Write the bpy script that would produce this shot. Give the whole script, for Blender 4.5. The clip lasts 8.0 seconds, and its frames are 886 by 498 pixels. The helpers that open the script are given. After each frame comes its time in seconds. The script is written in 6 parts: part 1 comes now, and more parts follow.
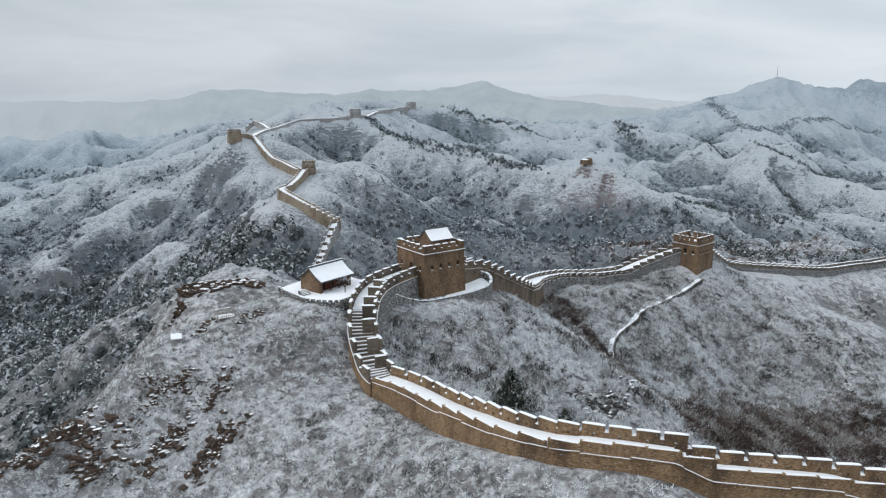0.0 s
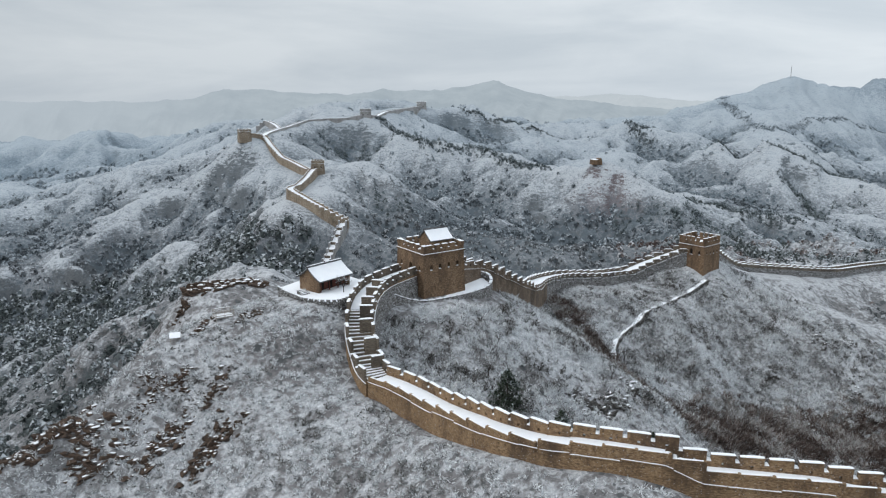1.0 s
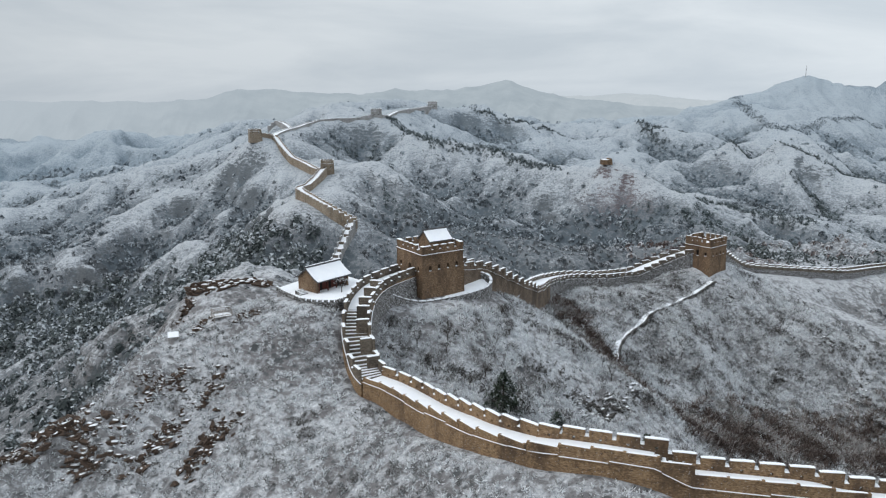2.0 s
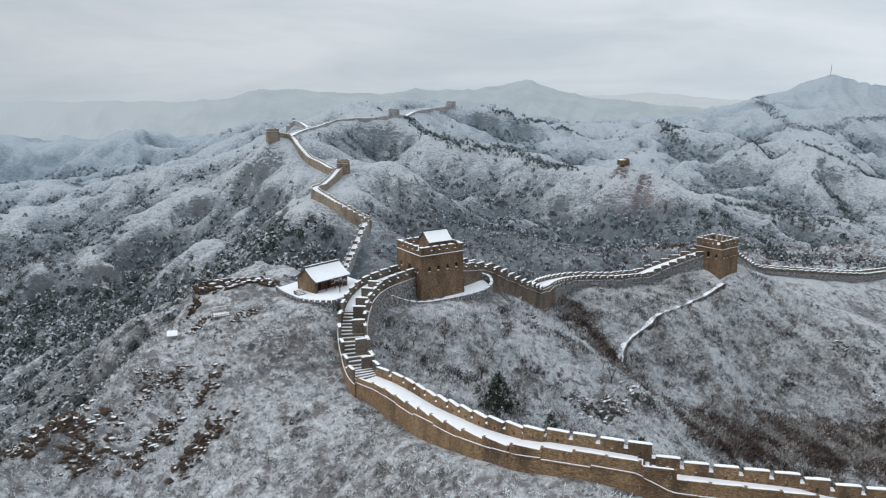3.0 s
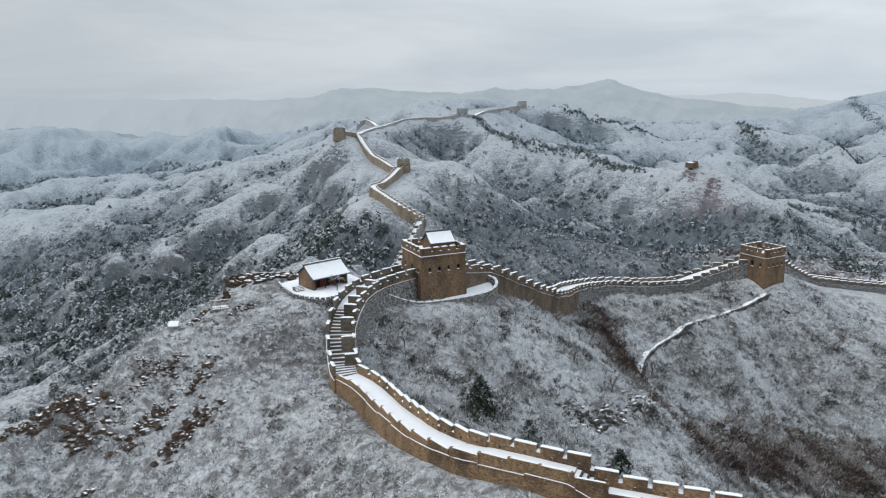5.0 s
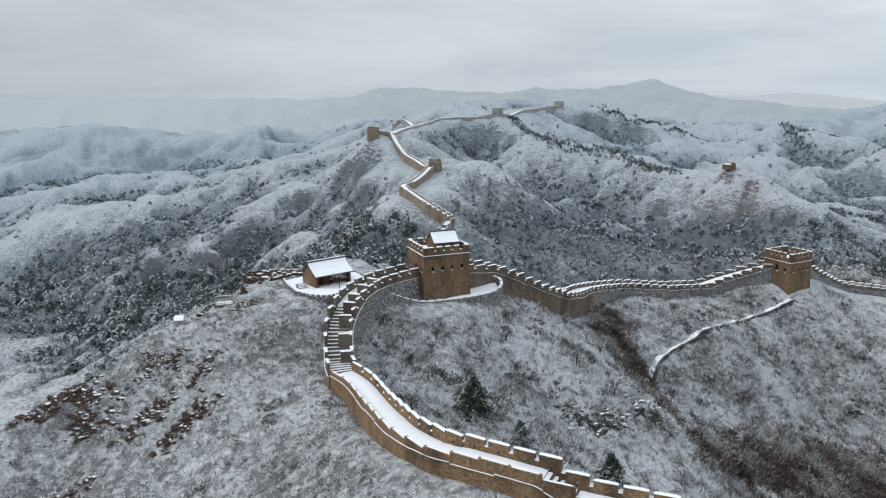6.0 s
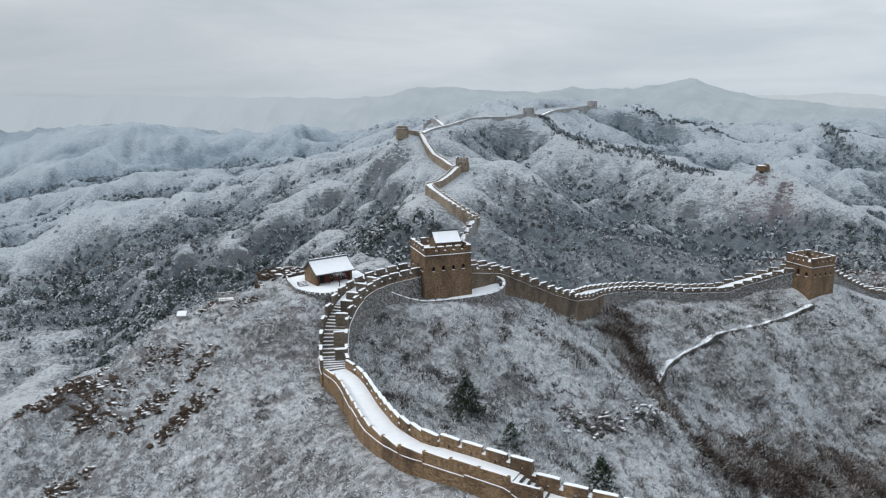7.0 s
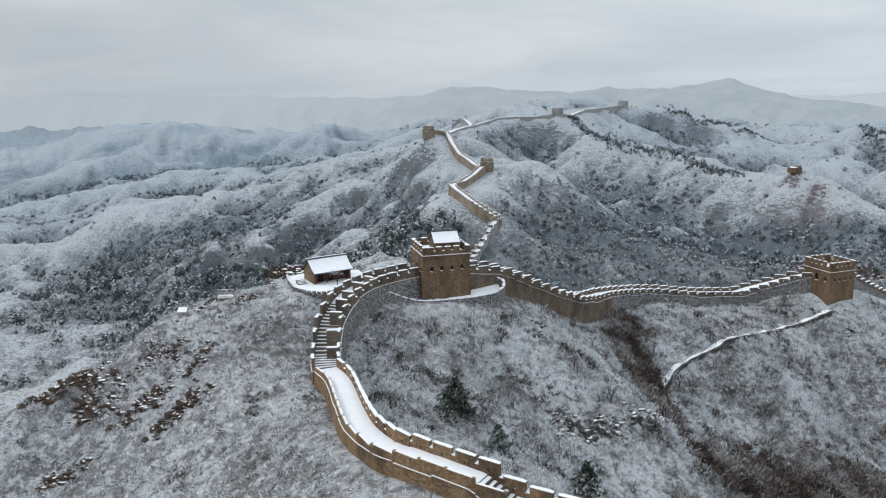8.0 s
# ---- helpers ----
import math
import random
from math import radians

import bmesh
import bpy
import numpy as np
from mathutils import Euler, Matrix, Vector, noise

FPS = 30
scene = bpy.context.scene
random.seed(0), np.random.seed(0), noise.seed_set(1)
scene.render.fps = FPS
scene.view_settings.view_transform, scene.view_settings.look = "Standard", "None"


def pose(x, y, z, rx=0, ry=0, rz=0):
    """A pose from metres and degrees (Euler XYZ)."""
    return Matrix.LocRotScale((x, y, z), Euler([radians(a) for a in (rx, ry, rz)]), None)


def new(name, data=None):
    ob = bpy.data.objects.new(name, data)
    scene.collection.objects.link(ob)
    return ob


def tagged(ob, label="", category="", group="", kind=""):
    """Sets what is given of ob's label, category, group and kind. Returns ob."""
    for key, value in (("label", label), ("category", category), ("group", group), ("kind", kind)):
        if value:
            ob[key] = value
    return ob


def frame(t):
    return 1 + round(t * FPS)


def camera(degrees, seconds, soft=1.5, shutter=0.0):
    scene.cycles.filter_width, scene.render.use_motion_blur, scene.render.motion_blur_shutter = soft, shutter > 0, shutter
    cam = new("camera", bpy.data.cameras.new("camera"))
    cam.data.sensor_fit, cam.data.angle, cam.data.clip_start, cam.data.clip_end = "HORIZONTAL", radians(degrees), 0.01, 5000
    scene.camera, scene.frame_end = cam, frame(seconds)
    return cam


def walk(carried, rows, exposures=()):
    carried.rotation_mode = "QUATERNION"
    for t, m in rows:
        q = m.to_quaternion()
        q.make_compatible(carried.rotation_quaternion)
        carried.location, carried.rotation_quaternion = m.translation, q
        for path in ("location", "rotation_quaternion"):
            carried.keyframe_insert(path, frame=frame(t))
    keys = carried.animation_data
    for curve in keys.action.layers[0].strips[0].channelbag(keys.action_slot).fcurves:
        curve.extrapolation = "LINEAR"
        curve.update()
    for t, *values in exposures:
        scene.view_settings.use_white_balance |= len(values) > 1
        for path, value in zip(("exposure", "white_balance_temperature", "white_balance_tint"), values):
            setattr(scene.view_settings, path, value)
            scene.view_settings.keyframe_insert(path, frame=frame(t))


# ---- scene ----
cam = camera(62.7, 8.0, soft=1.2)
METRES, EYE, TILT, LEAN, TURN = 45.0, 100.0, -12.8, 0.0, 0.0
ROWS = [
    (0.0, 0.0, 0.0, 0.0, 0.0, 0.0, -0.0),
    (0.5, 0.024, -0.0002, 0.0005, 0.42, -0.01, -0.08),
    (1.0, 0.0539, -0.0003, 0.0015, 0.97, -0.02, -0.15),
    (1.5, 0.0844, -0.0001, 0.0037, 1.51, -0.04, -0.25),
    (3.0, 0.2047, -0.0011, 0.013, 3.69, -0.1, -0.63),
    (3.5, 0.2871, 0.0015, 0.0183, 5.26, -0.15, -1.0),
    (4.0, 0.3759, 0.0076, 0.0216, 6.96, -0.21, -1.38),
    (4.5, 0.4563, 0.0163, 0.0261, 8.47, -0.26, -1.75),
    (6.0, 0.6952, 0.0492, 0.0384, 13.34, -0.51, -2.95),
    (6.5, 0.7649, 0.0643, 0.0442, 14.76, -0.61, -3.29),
    (7.0, 0.8404, 0.0833, 0.0492, 16.24, -0.73, -3.61),
    (7.5, 0.91, 0.1028, 0.0556, 17.58, -0.83, -3.91),
    (8.0, 0.9849, 0.1255, 0.0615, 18.95, -0.93, -4.2),
]
walk(cam, [(t, pose(0, 0, EYE, TILT, LEAN, TURN) @ pose(METRES * x, METRES * y, METRES * z, 90 + pitch, roll, yaw)) for t, x, y, z, yaw, pitch, roll in ROWS])

# ---- world, light, exposure ----
world = bpy.data.worlds.new("overcast_sky")
scene.world = world
world.use_nodes = True
wn, wl = world.node_tree.nodes, world.node_tree.links
wn.clear()


def sky_node(kind, **inputs):
    n = wn.new(kind)
    for key, value in inputs.items():
        n.inputs[key.replace("_", " ")].default_value = value
    return n


SUN_ELEVATION, SUN_ROTATION = 40.0, 255.0
sky = wn.new("ShaderNodeTexSky")
sky.sky_type, sky.sun_disc = "NISHITA", False
sky.sun_elevation, sky.sun_rotation = radians(SUN_ELEVATION), radians(SUN_ROTATION)
sky.air_density, sky.dust_density = 1.0, 3.0
coords = wn.new("ShaderNodeTexCoord")
stretch = wn.new("ShaderNodeMapping")
stretch.inputs["Scale"].default_value = (1.0, 1.0, 5.0)
clouds = sky_node("ShaderNodeTexNoise", Scale=2.6, Detail=6.0, Roughness=0.55, Distortion=0.35)
tone = wn.new("ShaderNodeValToRGB")
tone.color_ramp.elements[0].position, tone.color_ramp.elements[0].color = 0.36, (0.575, 0.635, 0.69, 1)
tone.color_ramp.elements[1].position, tone.color_ramp.elements[1].color = 0.64, (0.735, 0.785, 0.825, 1)
clear_sky = sky_node("ShaderNodeBackground", Strength=0.06)
cloud_deck = sky_node("ShaderNodeBackground", Strength=1.65)
blend = sky_node("ShaderNodeMixShader", Fac=0.92)
out = wn.new("ShaderNodeOutputWorld")
wl.new(coords.outputs["Generated"], stretch.inputs["Vector"])
wl.new(stretch.outputs["Vector"], clouds.inputs["Vector"])
wl.new(clouds.outputs["Fac"], tone.inputs["Fac"])
height = wn.new("ShaderNodeSeparateXYZ")
wl.new(coords.outputs["Generated"], height.inputs[0])
zenith = wn.new("ShaderNodeValToRGB")
zenith.color_ramp.elements[0].position, zenith.color_ramp.elements[0].color = 0.0, (0.56, 0.57, 0.58, 1)
zenith.color_ramp.elements[1].position, zenith.color_ramp.elements[1].color = 0.9, (1.0, 1.0, 1.0, 1)
low_sky = zenith.color_ramp.elements.new(0.13)
low_sky.color = (0.63, 0.63, 0.63, 1)
deck_tone = wn.new("ShaderNodeMixRGB")
deck_tone.blend_type = "MULTIPLY"
deck_tone.inputs["Fac"].default_value = 1.0
wl.new(height.outputs["Z"], zenith.inputs["Fac"])
wl.new(tone.outputs["Color"], deck_tone.inputs["Color1"])
wl.new(zenith.outputs["Color"], deck_tone.inputs["Color2"])
# the deck thins towards the east
thinner = wn.new("ShaderNodeMapRange")
for key, value in (("From Min", -1.0), ("From Max", 1.0), ("To Min", 0.82), ("To Max", 1.24)):
    thinner.inputs[key].default_value = value
wl.new(height.outputs["X"], thinner.inputs["Value"])
thin_deck = wn.new("ShaderNodeVectorMath")
thin_deck.operation = "SCALE"
wl.new(deck_tone.outputs["Color"], thin_deck.inputs[0])
wl.new(thinner.outputs["Result"], thin_deck.inputs["Scale"])
wl.new(thin_deck.outputs["Vector"], cloud_deck.inputs["Color"])
wl.new(sky.outputs["Color"], clear_sky.inputs["Color"])
wl.new(clear_sky.outputs[0], blend.inputs[1])
wl.new(cloud_deck.outputs[0], blend.inputs[2])
wl.new(blend.outputs[0], out.inputs["Surface"])

sun = new("sun", bpy.data.lights.new("sun", "SUN"))
sun.data.energy, sun.data.angle, sun.data.color = 1.3, radians(20), (1.0, 0.97, 0.93)
az, el = radians(SUN_ROTATION), radians(SUN_ELEVATION)
to_sun = Vector((math.sin(az) * math.cos(el), math.cos(az) * math.cos(el), math.sin(el)))
sun.rotation_mode = "QUATERNION"
sun.rotation_quaternion = to_sun.to_track_quat("Z", "Y")

# ---- materials ----


class Nodes:
    """Short hand for a node material that ends in one Principled shader."""

    def __init__(self, name, rough=0.9):
        self.m = bpy.data.materials.new(name)
        self.m.use_nodes = True
        self.t = self.m.node_tree
        self.bsdf = self.t.nodes["Principled BSDF"]
        self.bsdf.inputs["Roughness"].default_value = rough
        self.bsdf.inputs["Specular IOR Level"].default_value = 0.25
        self.pos = self.t.nodes.new("ShaderNodeNewGeometry")

    def link(self, a, b):
        self.t.links.new(a, b)

    def put(self, socket, v):
        if hasattr(v, "is_linked"):
            self.link(v, socket)
        elif isinstance(v, tuple):
            socket.default_value = (*v, 1.0) if len(v) == 3 and len(socket.default_value) == 4 else v
        else:
            socket.default_value = v

    def noise(self, scale, detail=4.0, rough=0.6, squash=(1, 1, 1), distort=0.0):
        vec = self.pos.outputs["Position"]
        mp = self.t.nodes.new("ShaderNodeMapping")
        mp.inputs["Scale"].default_value = squash
        self.link(vec, mp.inputs["Vector"])
        n = self.t.nodes.new("ShaderNodeTexNoise")
        n.inputs["Scale"].default_value = scale
        n.inputs["Detail"].default_value = detail
        n.inputs["Roughness"].default_value = rough
        n.inputs["Distortion"].default_value = distort
        self.link(mp.outputs["Vector"], n.inputs["Vector"])
        return n.outputs["Fac"]

    def ramp(self, fac, *stops):
        r = self.t.nodes.new("ShaderNodeValToRGB")
        e = r.color_ramp.elements
        while len(e) < len(stops):
            e.new(0.5)
        for k, (p, c) in enumerate(stops):
            e[k].position = p
            e[k].color = (*c, 1.0) if isinstance(c, tuple) else (c, c, c, 1.0)
        self.link(fac, r.inputs["Fac"])
        return r.outputs["Color"]

    def mix(self, fac, a, b, how="MIX"):
        n = self.t.nodes.new("ShaderNodeMixRGB")
        n.blend_type = how
        self.put(n.inputs["Fac"], fac)
        self.put(n.inputs["Color1"], a)
        self.put(n.inputs["Color2"], b)
        return n.outputs["Color"]

    def math(self, op, a, b=0.0, c=None):
        n = self.t.nodes.new("ShaderNodeMath")
        n.operation = op
        self.put(n.inputs[0], a)
        self.put(n.inputs[1], b)
        if c is not None:
            self.put(n.inputs[2], c)
        return n.outputs[0]

    def slope(self):
        s = self.t.nodes.new("ShaderNodeSeparateXYZ")
        self.link(self.pos.outputs["Normal"], s.inputs[0])
        return s.outputs["Z"]

    def island(self):
        return self.pos.outputs["Random Per Island"]

    def object_random(self):
        return self.t.nodes.new("ShaderNodeObjectInfo").outputs["Random"]

    def bump(self, fac, strength=0.4, dist=0.05):
        b = self.t.nodes.new("ShaderNodeBump")
        b.inputs["Strength"].default_value = strength
        b.inputs["Distance"].default_value = dist
        self.link(fac, b.inputs["Height"])
        self.link(b.outputs["Normal"], self.bsdf.inputs["Normal"])

    def done(self, colour):
        self.put(self.bsdf.inputs["Base Color"], colour)
        return self.m


def snow_material():
    n = Nodes("snow", 0.75)
    a = n.noise(0.8, 5)
    b = n.noise(9.0, 3)
    n.bump(b, 0.25, 0.03)
    return n.done(n.mix(n.ramp(b, (0.35, 0.0), (0.75, 0.22)), n.ramp(a, (0.3, (0.76, 0.79, 0.84)), (0.7, (0.84, 0.86, 0.89))), (0.62, 0.64, 0.68)))


def brick_material(name, dark, mid, light, snowy=0.25):
    """Old brickwork: courses, stains, lime bloom and a dusting of snow in the joints."""
    n = Nodes(name, 0.92)
    courses = n.noise(2.6, 5, 0.75, (1, 1, 3.0))
    stains = n.noise(0.28, 6, 0.7, (1, 1, 0.45))
    fine = n.noise(5.0, 2, 0.5, (1, 1, 1.4))
    base = n.ramp(courses, (0.34, dark), (0.50, mid), (0.66, light))
    base = n.mix(n.ramp(stains, (0.36, 0.85), (0.54, 0.0)), base, dark)
    base = n.mix(n.ramp(stains, (0.58, 0.0), (0.72, 0.5)), base, light)
    flecks = n.ramp(fine, (0.66, 0.0), (0.71, snowy))
    n.bump(courses, 0.5, 0.06)
    return n.done(n.mix(flecks, base, (0.62, 0.63, 0.66)))


def stone_material():
    n = Nodes("rubble_stone", 0.93)
    a = n.noise(1.6, 5, 0.7)
    b = n.noise(5.0, 3, 0.6)
    base = n.ramp(a, (0.34, (0.035, 0.034, 0.033)), (0.5, (0.105, 0.10, 0.096)), (0.68, (0.22, 0.215, 0.21)))
    n.bump(b, 0.6, 0.08)
    return n.done(n.mix(n.ramp(b, (0.54, 0.0), (0.62, 0.75)), base, (0.66, 0.68, 0.71)))


def ground_material():
    """Snowed-in slopes: snow with grass showing through, twiggy scrub, dark bushes in the hollows and bare rock ledges."""
    n = Nodes("snowy_scrub", 0.95)
    fine = n.noise(2.4, 6, 0.78)
    speck = n.noise(0.55, 5, 0.70, distort=0.4)
    clump = n.noise(0.11, 4, 0.62, distort=0.7)
    broad = n.noise(0.008, 3, 0.5)

    def grown(name):
        at = n.t.nodes.new("ShaderNodeAttribute")
        at.attribute_name = name
        return at.outputs["Fac"]

    def centred(v, k):
        return n.math("MULTIPLY", n.math("SUBTRACT", v, 0.5), k)

    thick, haze_frost = grown("thicket"), grown("haze_frost")
    growth = n.math("ADD", n.math("ADD", thick, centred(clump, 0.8)), n.math("ADD", centred(speck, 2.2), centred(fine, 1.3)))
    cover = n.ramp(growth, (0.26, 0.0), (0.56, 0.95))
    cells = n.t.nodes.new("ShaderNodeTexVoronoi")
    cells.inputs["Scale"].default_value = 0.30
    n.link(n.pos.outputs["Position"], cells.inputs["Vector"])
    reach = n.math("ADD", n.math("SUBTRACT", n.math("MULTIPLY", thick, 1.0), 0.30), n.math("ADD", centred(clump, 0.8), centred(fine, 0.5)))
    bushes = n.ramp(n.math("SUBTRACT", reach, cells.outputs["Distance"]), (0.0, 0.0), (0.10, 0.95))
    snow = n.ramp(fine, (0.36, (0.235, 0.248, 0.266)), (0.50, (0.40, 0.415, 0.435)), (0.64, (0.66, 0.68, 0.71)))
    scrub = n.ramp(fine, (0.34, (0.072, 0.071, 0.073)), (0.66, (0.185, 0.186, 0.192)))
    scrub = n.mix(n.ramp(broad, (0.52, 0.0), (0.66, 0.22)), scrub, (0.125, 0.098, 0.096))
    scrub = n.mix(n.math("MULTIPLY", grown("red_rock"), 0.75), scrub, (0.105, 0.052, 0.043))
    bush = n.ramp(speck, (0.35, (0.036, 0.040, 0.042)), (0.65, (0.085, 0.092, 0.096)))
    dots = n.t.nodes.new("ShaderNodeTexVoronoi")
    dots.inputs["Scale"].default_value = 0.85
    n.link(n.pos.outputs["Position"], dots.inputs["Vector"])
    tufts = n.ramp(n.math("SUBTRACT", n.math("ADD", n.math("MULTIPLY", thick, 0.55), centred(speck, 0.9)), dots.outputs["Distance"]), (-0.06, 0.0), (0.05, 0.8))
    # haze painted into the colours: snow, scrub and bush pale with distance
    snow = n.mix(n.ramp(haze_frost, (0.0, 0.0), (1.0, 0.85)), snow, (0.298, 0.352, 0.398))
    scrub = n.mix(n.ramp(haze_frost, (0.0, 0.0), (1.0, 0.9)), scrub, (0.188, 0.238, 0.282))
    bush = n.mix(n.ramp(haze_frost, (0.0, 0.0), (1.0, 0.9)), bush, (0.136, 0.184, 0.228))
    base = n.mix(bushes, n.mix(tufts, n.mix(cover, snow, scrub), bush), bush)
    ledges = n.noise(0.20, 7, 0.75, (1, 1, 3.4))
    ragged = n.math("ADD", n.slope(), n.math("ADD", centred(ledges, 1.3), centred(speck, 0.9)))
    ragged = n.math("SUBTRACT", ragged, n.math("MULTIPLY", grown("crag"), 0.19))
    rocky = n.ramp(ragged, (0.57, 1.0), (0.61, 0.0))
    rock = n.ramp(n.noise(0.9, 5, 0.7), (0.35, (0.030, 0.029, 0.030)), (0.65, (0.115, 0.106, 0.102)))
    rock = n.mix(grown("red_rock"), rock, (0.105, 0.050, 0.042))
    # the rock takes the same painted haze
    rock = n.mix(n.ramp(haze_frost, (0.0, 0.0), (1.0, 0.9)), rock, (0.165, 0.205, 0.238))
    n.bump(fine, 0.5, 0.2)
    return n.done(n.mix(rocky, base, rock))


def twig_material(name, dark, pale, haze_frost):
    """Bare twigs; a share of them is frosted."""
    n = Nodes(name, 0.9)
    rime = n.math("MULTIPLY", n.math("SUBTRACT", n.noise(0.19, 4, 0.62), 0.432), 5.0)
    c = n.ramp(n.math("ADD", n.island(), rime), (0.0, dark), (0.35, pale), (0.62, haze_frost), (1.0, (0.66, 0.685, 0.71)))
    return n.done(c)


def pine_material(name, dark, mid, pale, white):
    """Foliage flakes, some of them under snow or rime."""
    n = Nodes(name, 0.9)
    rime = n.math("MULTIPLY", n.math("SUBTRACT", n.noise(0.11, 3, 0.55), 0.45), 3.4)
    c = n.ramp(n.math("ADD", n.island(), rime), (0.0, dark), (0.55, mid), (0.80, pale), (1.0, white))
    return n.done(c)


def plain(name, colour, other, scale=2.0, rough=0.85, squash=(1, 1, 1)):
    n = Nodes(name, rough)
    f = n.noise(scale, 4, 0.65, squash)
    n.bump(f, 0.3, 0.02)
    return n.done(n.ramp(f, (0.3, colour), (0.7, other)))


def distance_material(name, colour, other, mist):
    """Far snowy ranges behind everything; haze is painted in, turning to mist colour towards the west."""
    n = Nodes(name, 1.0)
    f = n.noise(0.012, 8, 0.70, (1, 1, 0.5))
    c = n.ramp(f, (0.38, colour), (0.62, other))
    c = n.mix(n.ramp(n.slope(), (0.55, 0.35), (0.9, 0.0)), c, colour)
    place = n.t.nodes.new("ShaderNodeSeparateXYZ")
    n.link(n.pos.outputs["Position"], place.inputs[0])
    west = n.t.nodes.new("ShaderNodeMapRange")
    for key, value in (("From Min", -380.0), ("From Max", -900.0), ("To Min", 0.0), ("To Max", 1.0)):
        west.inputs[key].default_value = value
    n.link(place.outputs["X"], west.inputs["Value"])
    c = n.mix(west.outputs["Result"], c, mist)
    # the hazed colour also glows, so the ranges stay pale
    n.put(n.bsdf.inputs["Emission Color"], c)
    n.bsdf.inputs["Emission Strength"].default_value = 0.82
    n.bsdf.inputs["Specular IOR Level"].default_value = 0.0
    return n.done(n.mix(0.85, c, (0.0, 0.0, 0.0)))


SNOW = snow_material()
BRICK = brick_material("tan_brick", (0.062, 0.042, 0.029), (0.212, 0.136, 0.076), (0.36, 0.255, 0.155), 0.5)
TOWER_BRICK = brick_material("brown_tower_brick", (0.052, 0.036, 0.026), (0.150, 0.096, 0.058), (0.290, 0.208, 0.138), 0.16)
EAST_BRICK = brick_material("dark_brown_brick", (0.050, 0.040, 0.032), (0.135, 0.100, 0.074), (0.235, 0.185, 0.142), 0.3)
GREY_BRICK = brick_material("grey_brown_brick", (0.055, 0.046, 0.039), (0.140, 0.114, 0.088), (0.24, 0.205, 0.165), 0.35)
STONE = stone_material()
DARK_STONE = plain("dark_grey_stone", (0.022, 0.021, 0.021), (0.10, 0.095, 0.09), 2.4)
GROUND = ground_material()
TWIG = twig_material("frosted_twigs", (0.046, 0.042, 0.038), (0.135, 0.130, 0.126), (0.37, 0.378, 0.388))
SPUR_TWIG = twig_material("rimed_low_twigs", (0.085, 0.082, 0.076), (0.21, 0.21, 0.208), (0.40, 0.415, 0.425))
BROWN_TWIG = pine_material("brown_twigs", (0.040, 0.030, 0.027), (0.105, 0.078, 0.068), (0.185, 0.158, 0.148), (0.36, 0.355, 0.35))
# a little haze is painted into the darker tones of PINE and SHRUB
PINE = pine_material("snow_dusted_pine", (0.032, 0.040, 0.041), (0.064, 0.077, 0.078), (0.13, 0.148, 0.150), (0.38, 0.415, 0.445))
SHRUB = pine_material("frosted_shrub", (0.042, 0.047, 0.052), (0.084, 0.092, 0.101), (0.16, 0.17, 0.182), (0.34, 0.365, 0.39))
# far pines: tones paled and blued to paint in distance haze
FAR_PINE = pine_material("hazed_pine", (0.045, 0.058, 0.060), (0.072, 0.092, 0.098), (0.11, 0.135, 0.145), (0.20, 0.23, 0.25))
RUSSET = pine_material("russet_thicket", (0.050, 0.036, 0.034), (0.105, 0.080, 0.076), (0.20, 0.18, 0.178), (0.42, 0.43, 0.45))
# far shrubs with haze painted into the colour, most in FAR_SHRUB
HAZED_SHRUB = pine_material("hazed_shrub", (0.045, 0.055, 0.064), (0.085, 0.103, 0.118), (0.19, 0.215, 0.24), (0.32, 0.36, 0.395))
FAR_SHRUB = pine_material("far_hazed_shrub", (0.085, 0.110, 0.130), (0.125, 0.156, 0.180), (0.17, 0.205, 0.235), (0.26, 0.30, 0.335))
BARK = plain("dark_bark", (0.03, 0.025, 0.022), (0.075, 0.062, 0.055), 6.0)
ROCK = plain("bare_brown_rock", (0.020, 0.017, 0.016), (0.105, 0.070, 0.050), 1.8)
NEEDLES = pine_material("green_pine_needles", (0.016, 0.024, 0.016), (0.038, 0.052, 0.036), (0.075, 0.092, 0.075), (0.34, 0.37, 0.39))
# near-black tone painting the unlit inside of openings; door leaves share it
DARK = plain("unlit_interior", (0.012, 0.010, 0.009), (0.02, 0.016, 0.014), 2.0)
RED_WOOD = plain("dark_red_painted_wood", (0.07, 0.022, 0.016), (0.12, 0.035, 0.025), 3.0, 0.6)
TIMBER = plain("weathered_grey_timber", (0.20, 0.18, 0.16), (0.36, 0.33, 0.30), 4.0)
TILE = plain("dark_grey_roof_tile", (0.05, 0.05, 0.052), (0.12, 0.12, 0.125), 4.0)
METAL = plain("grey_galvanised_steel", (0.25, 0.26, 0.27), (0.36, 0.37, 0.38), 3.0, 0.5)

# ---- mesh helpers ----


def mesh_of(name, verts, faces, material):
    me = bpy.data.meshes.new(name)
    me.from_pydata([tuple(v) for v in verts], [], [tuple(f) for f in faces])
    me.materials.append(material)
    me.update()
    return me


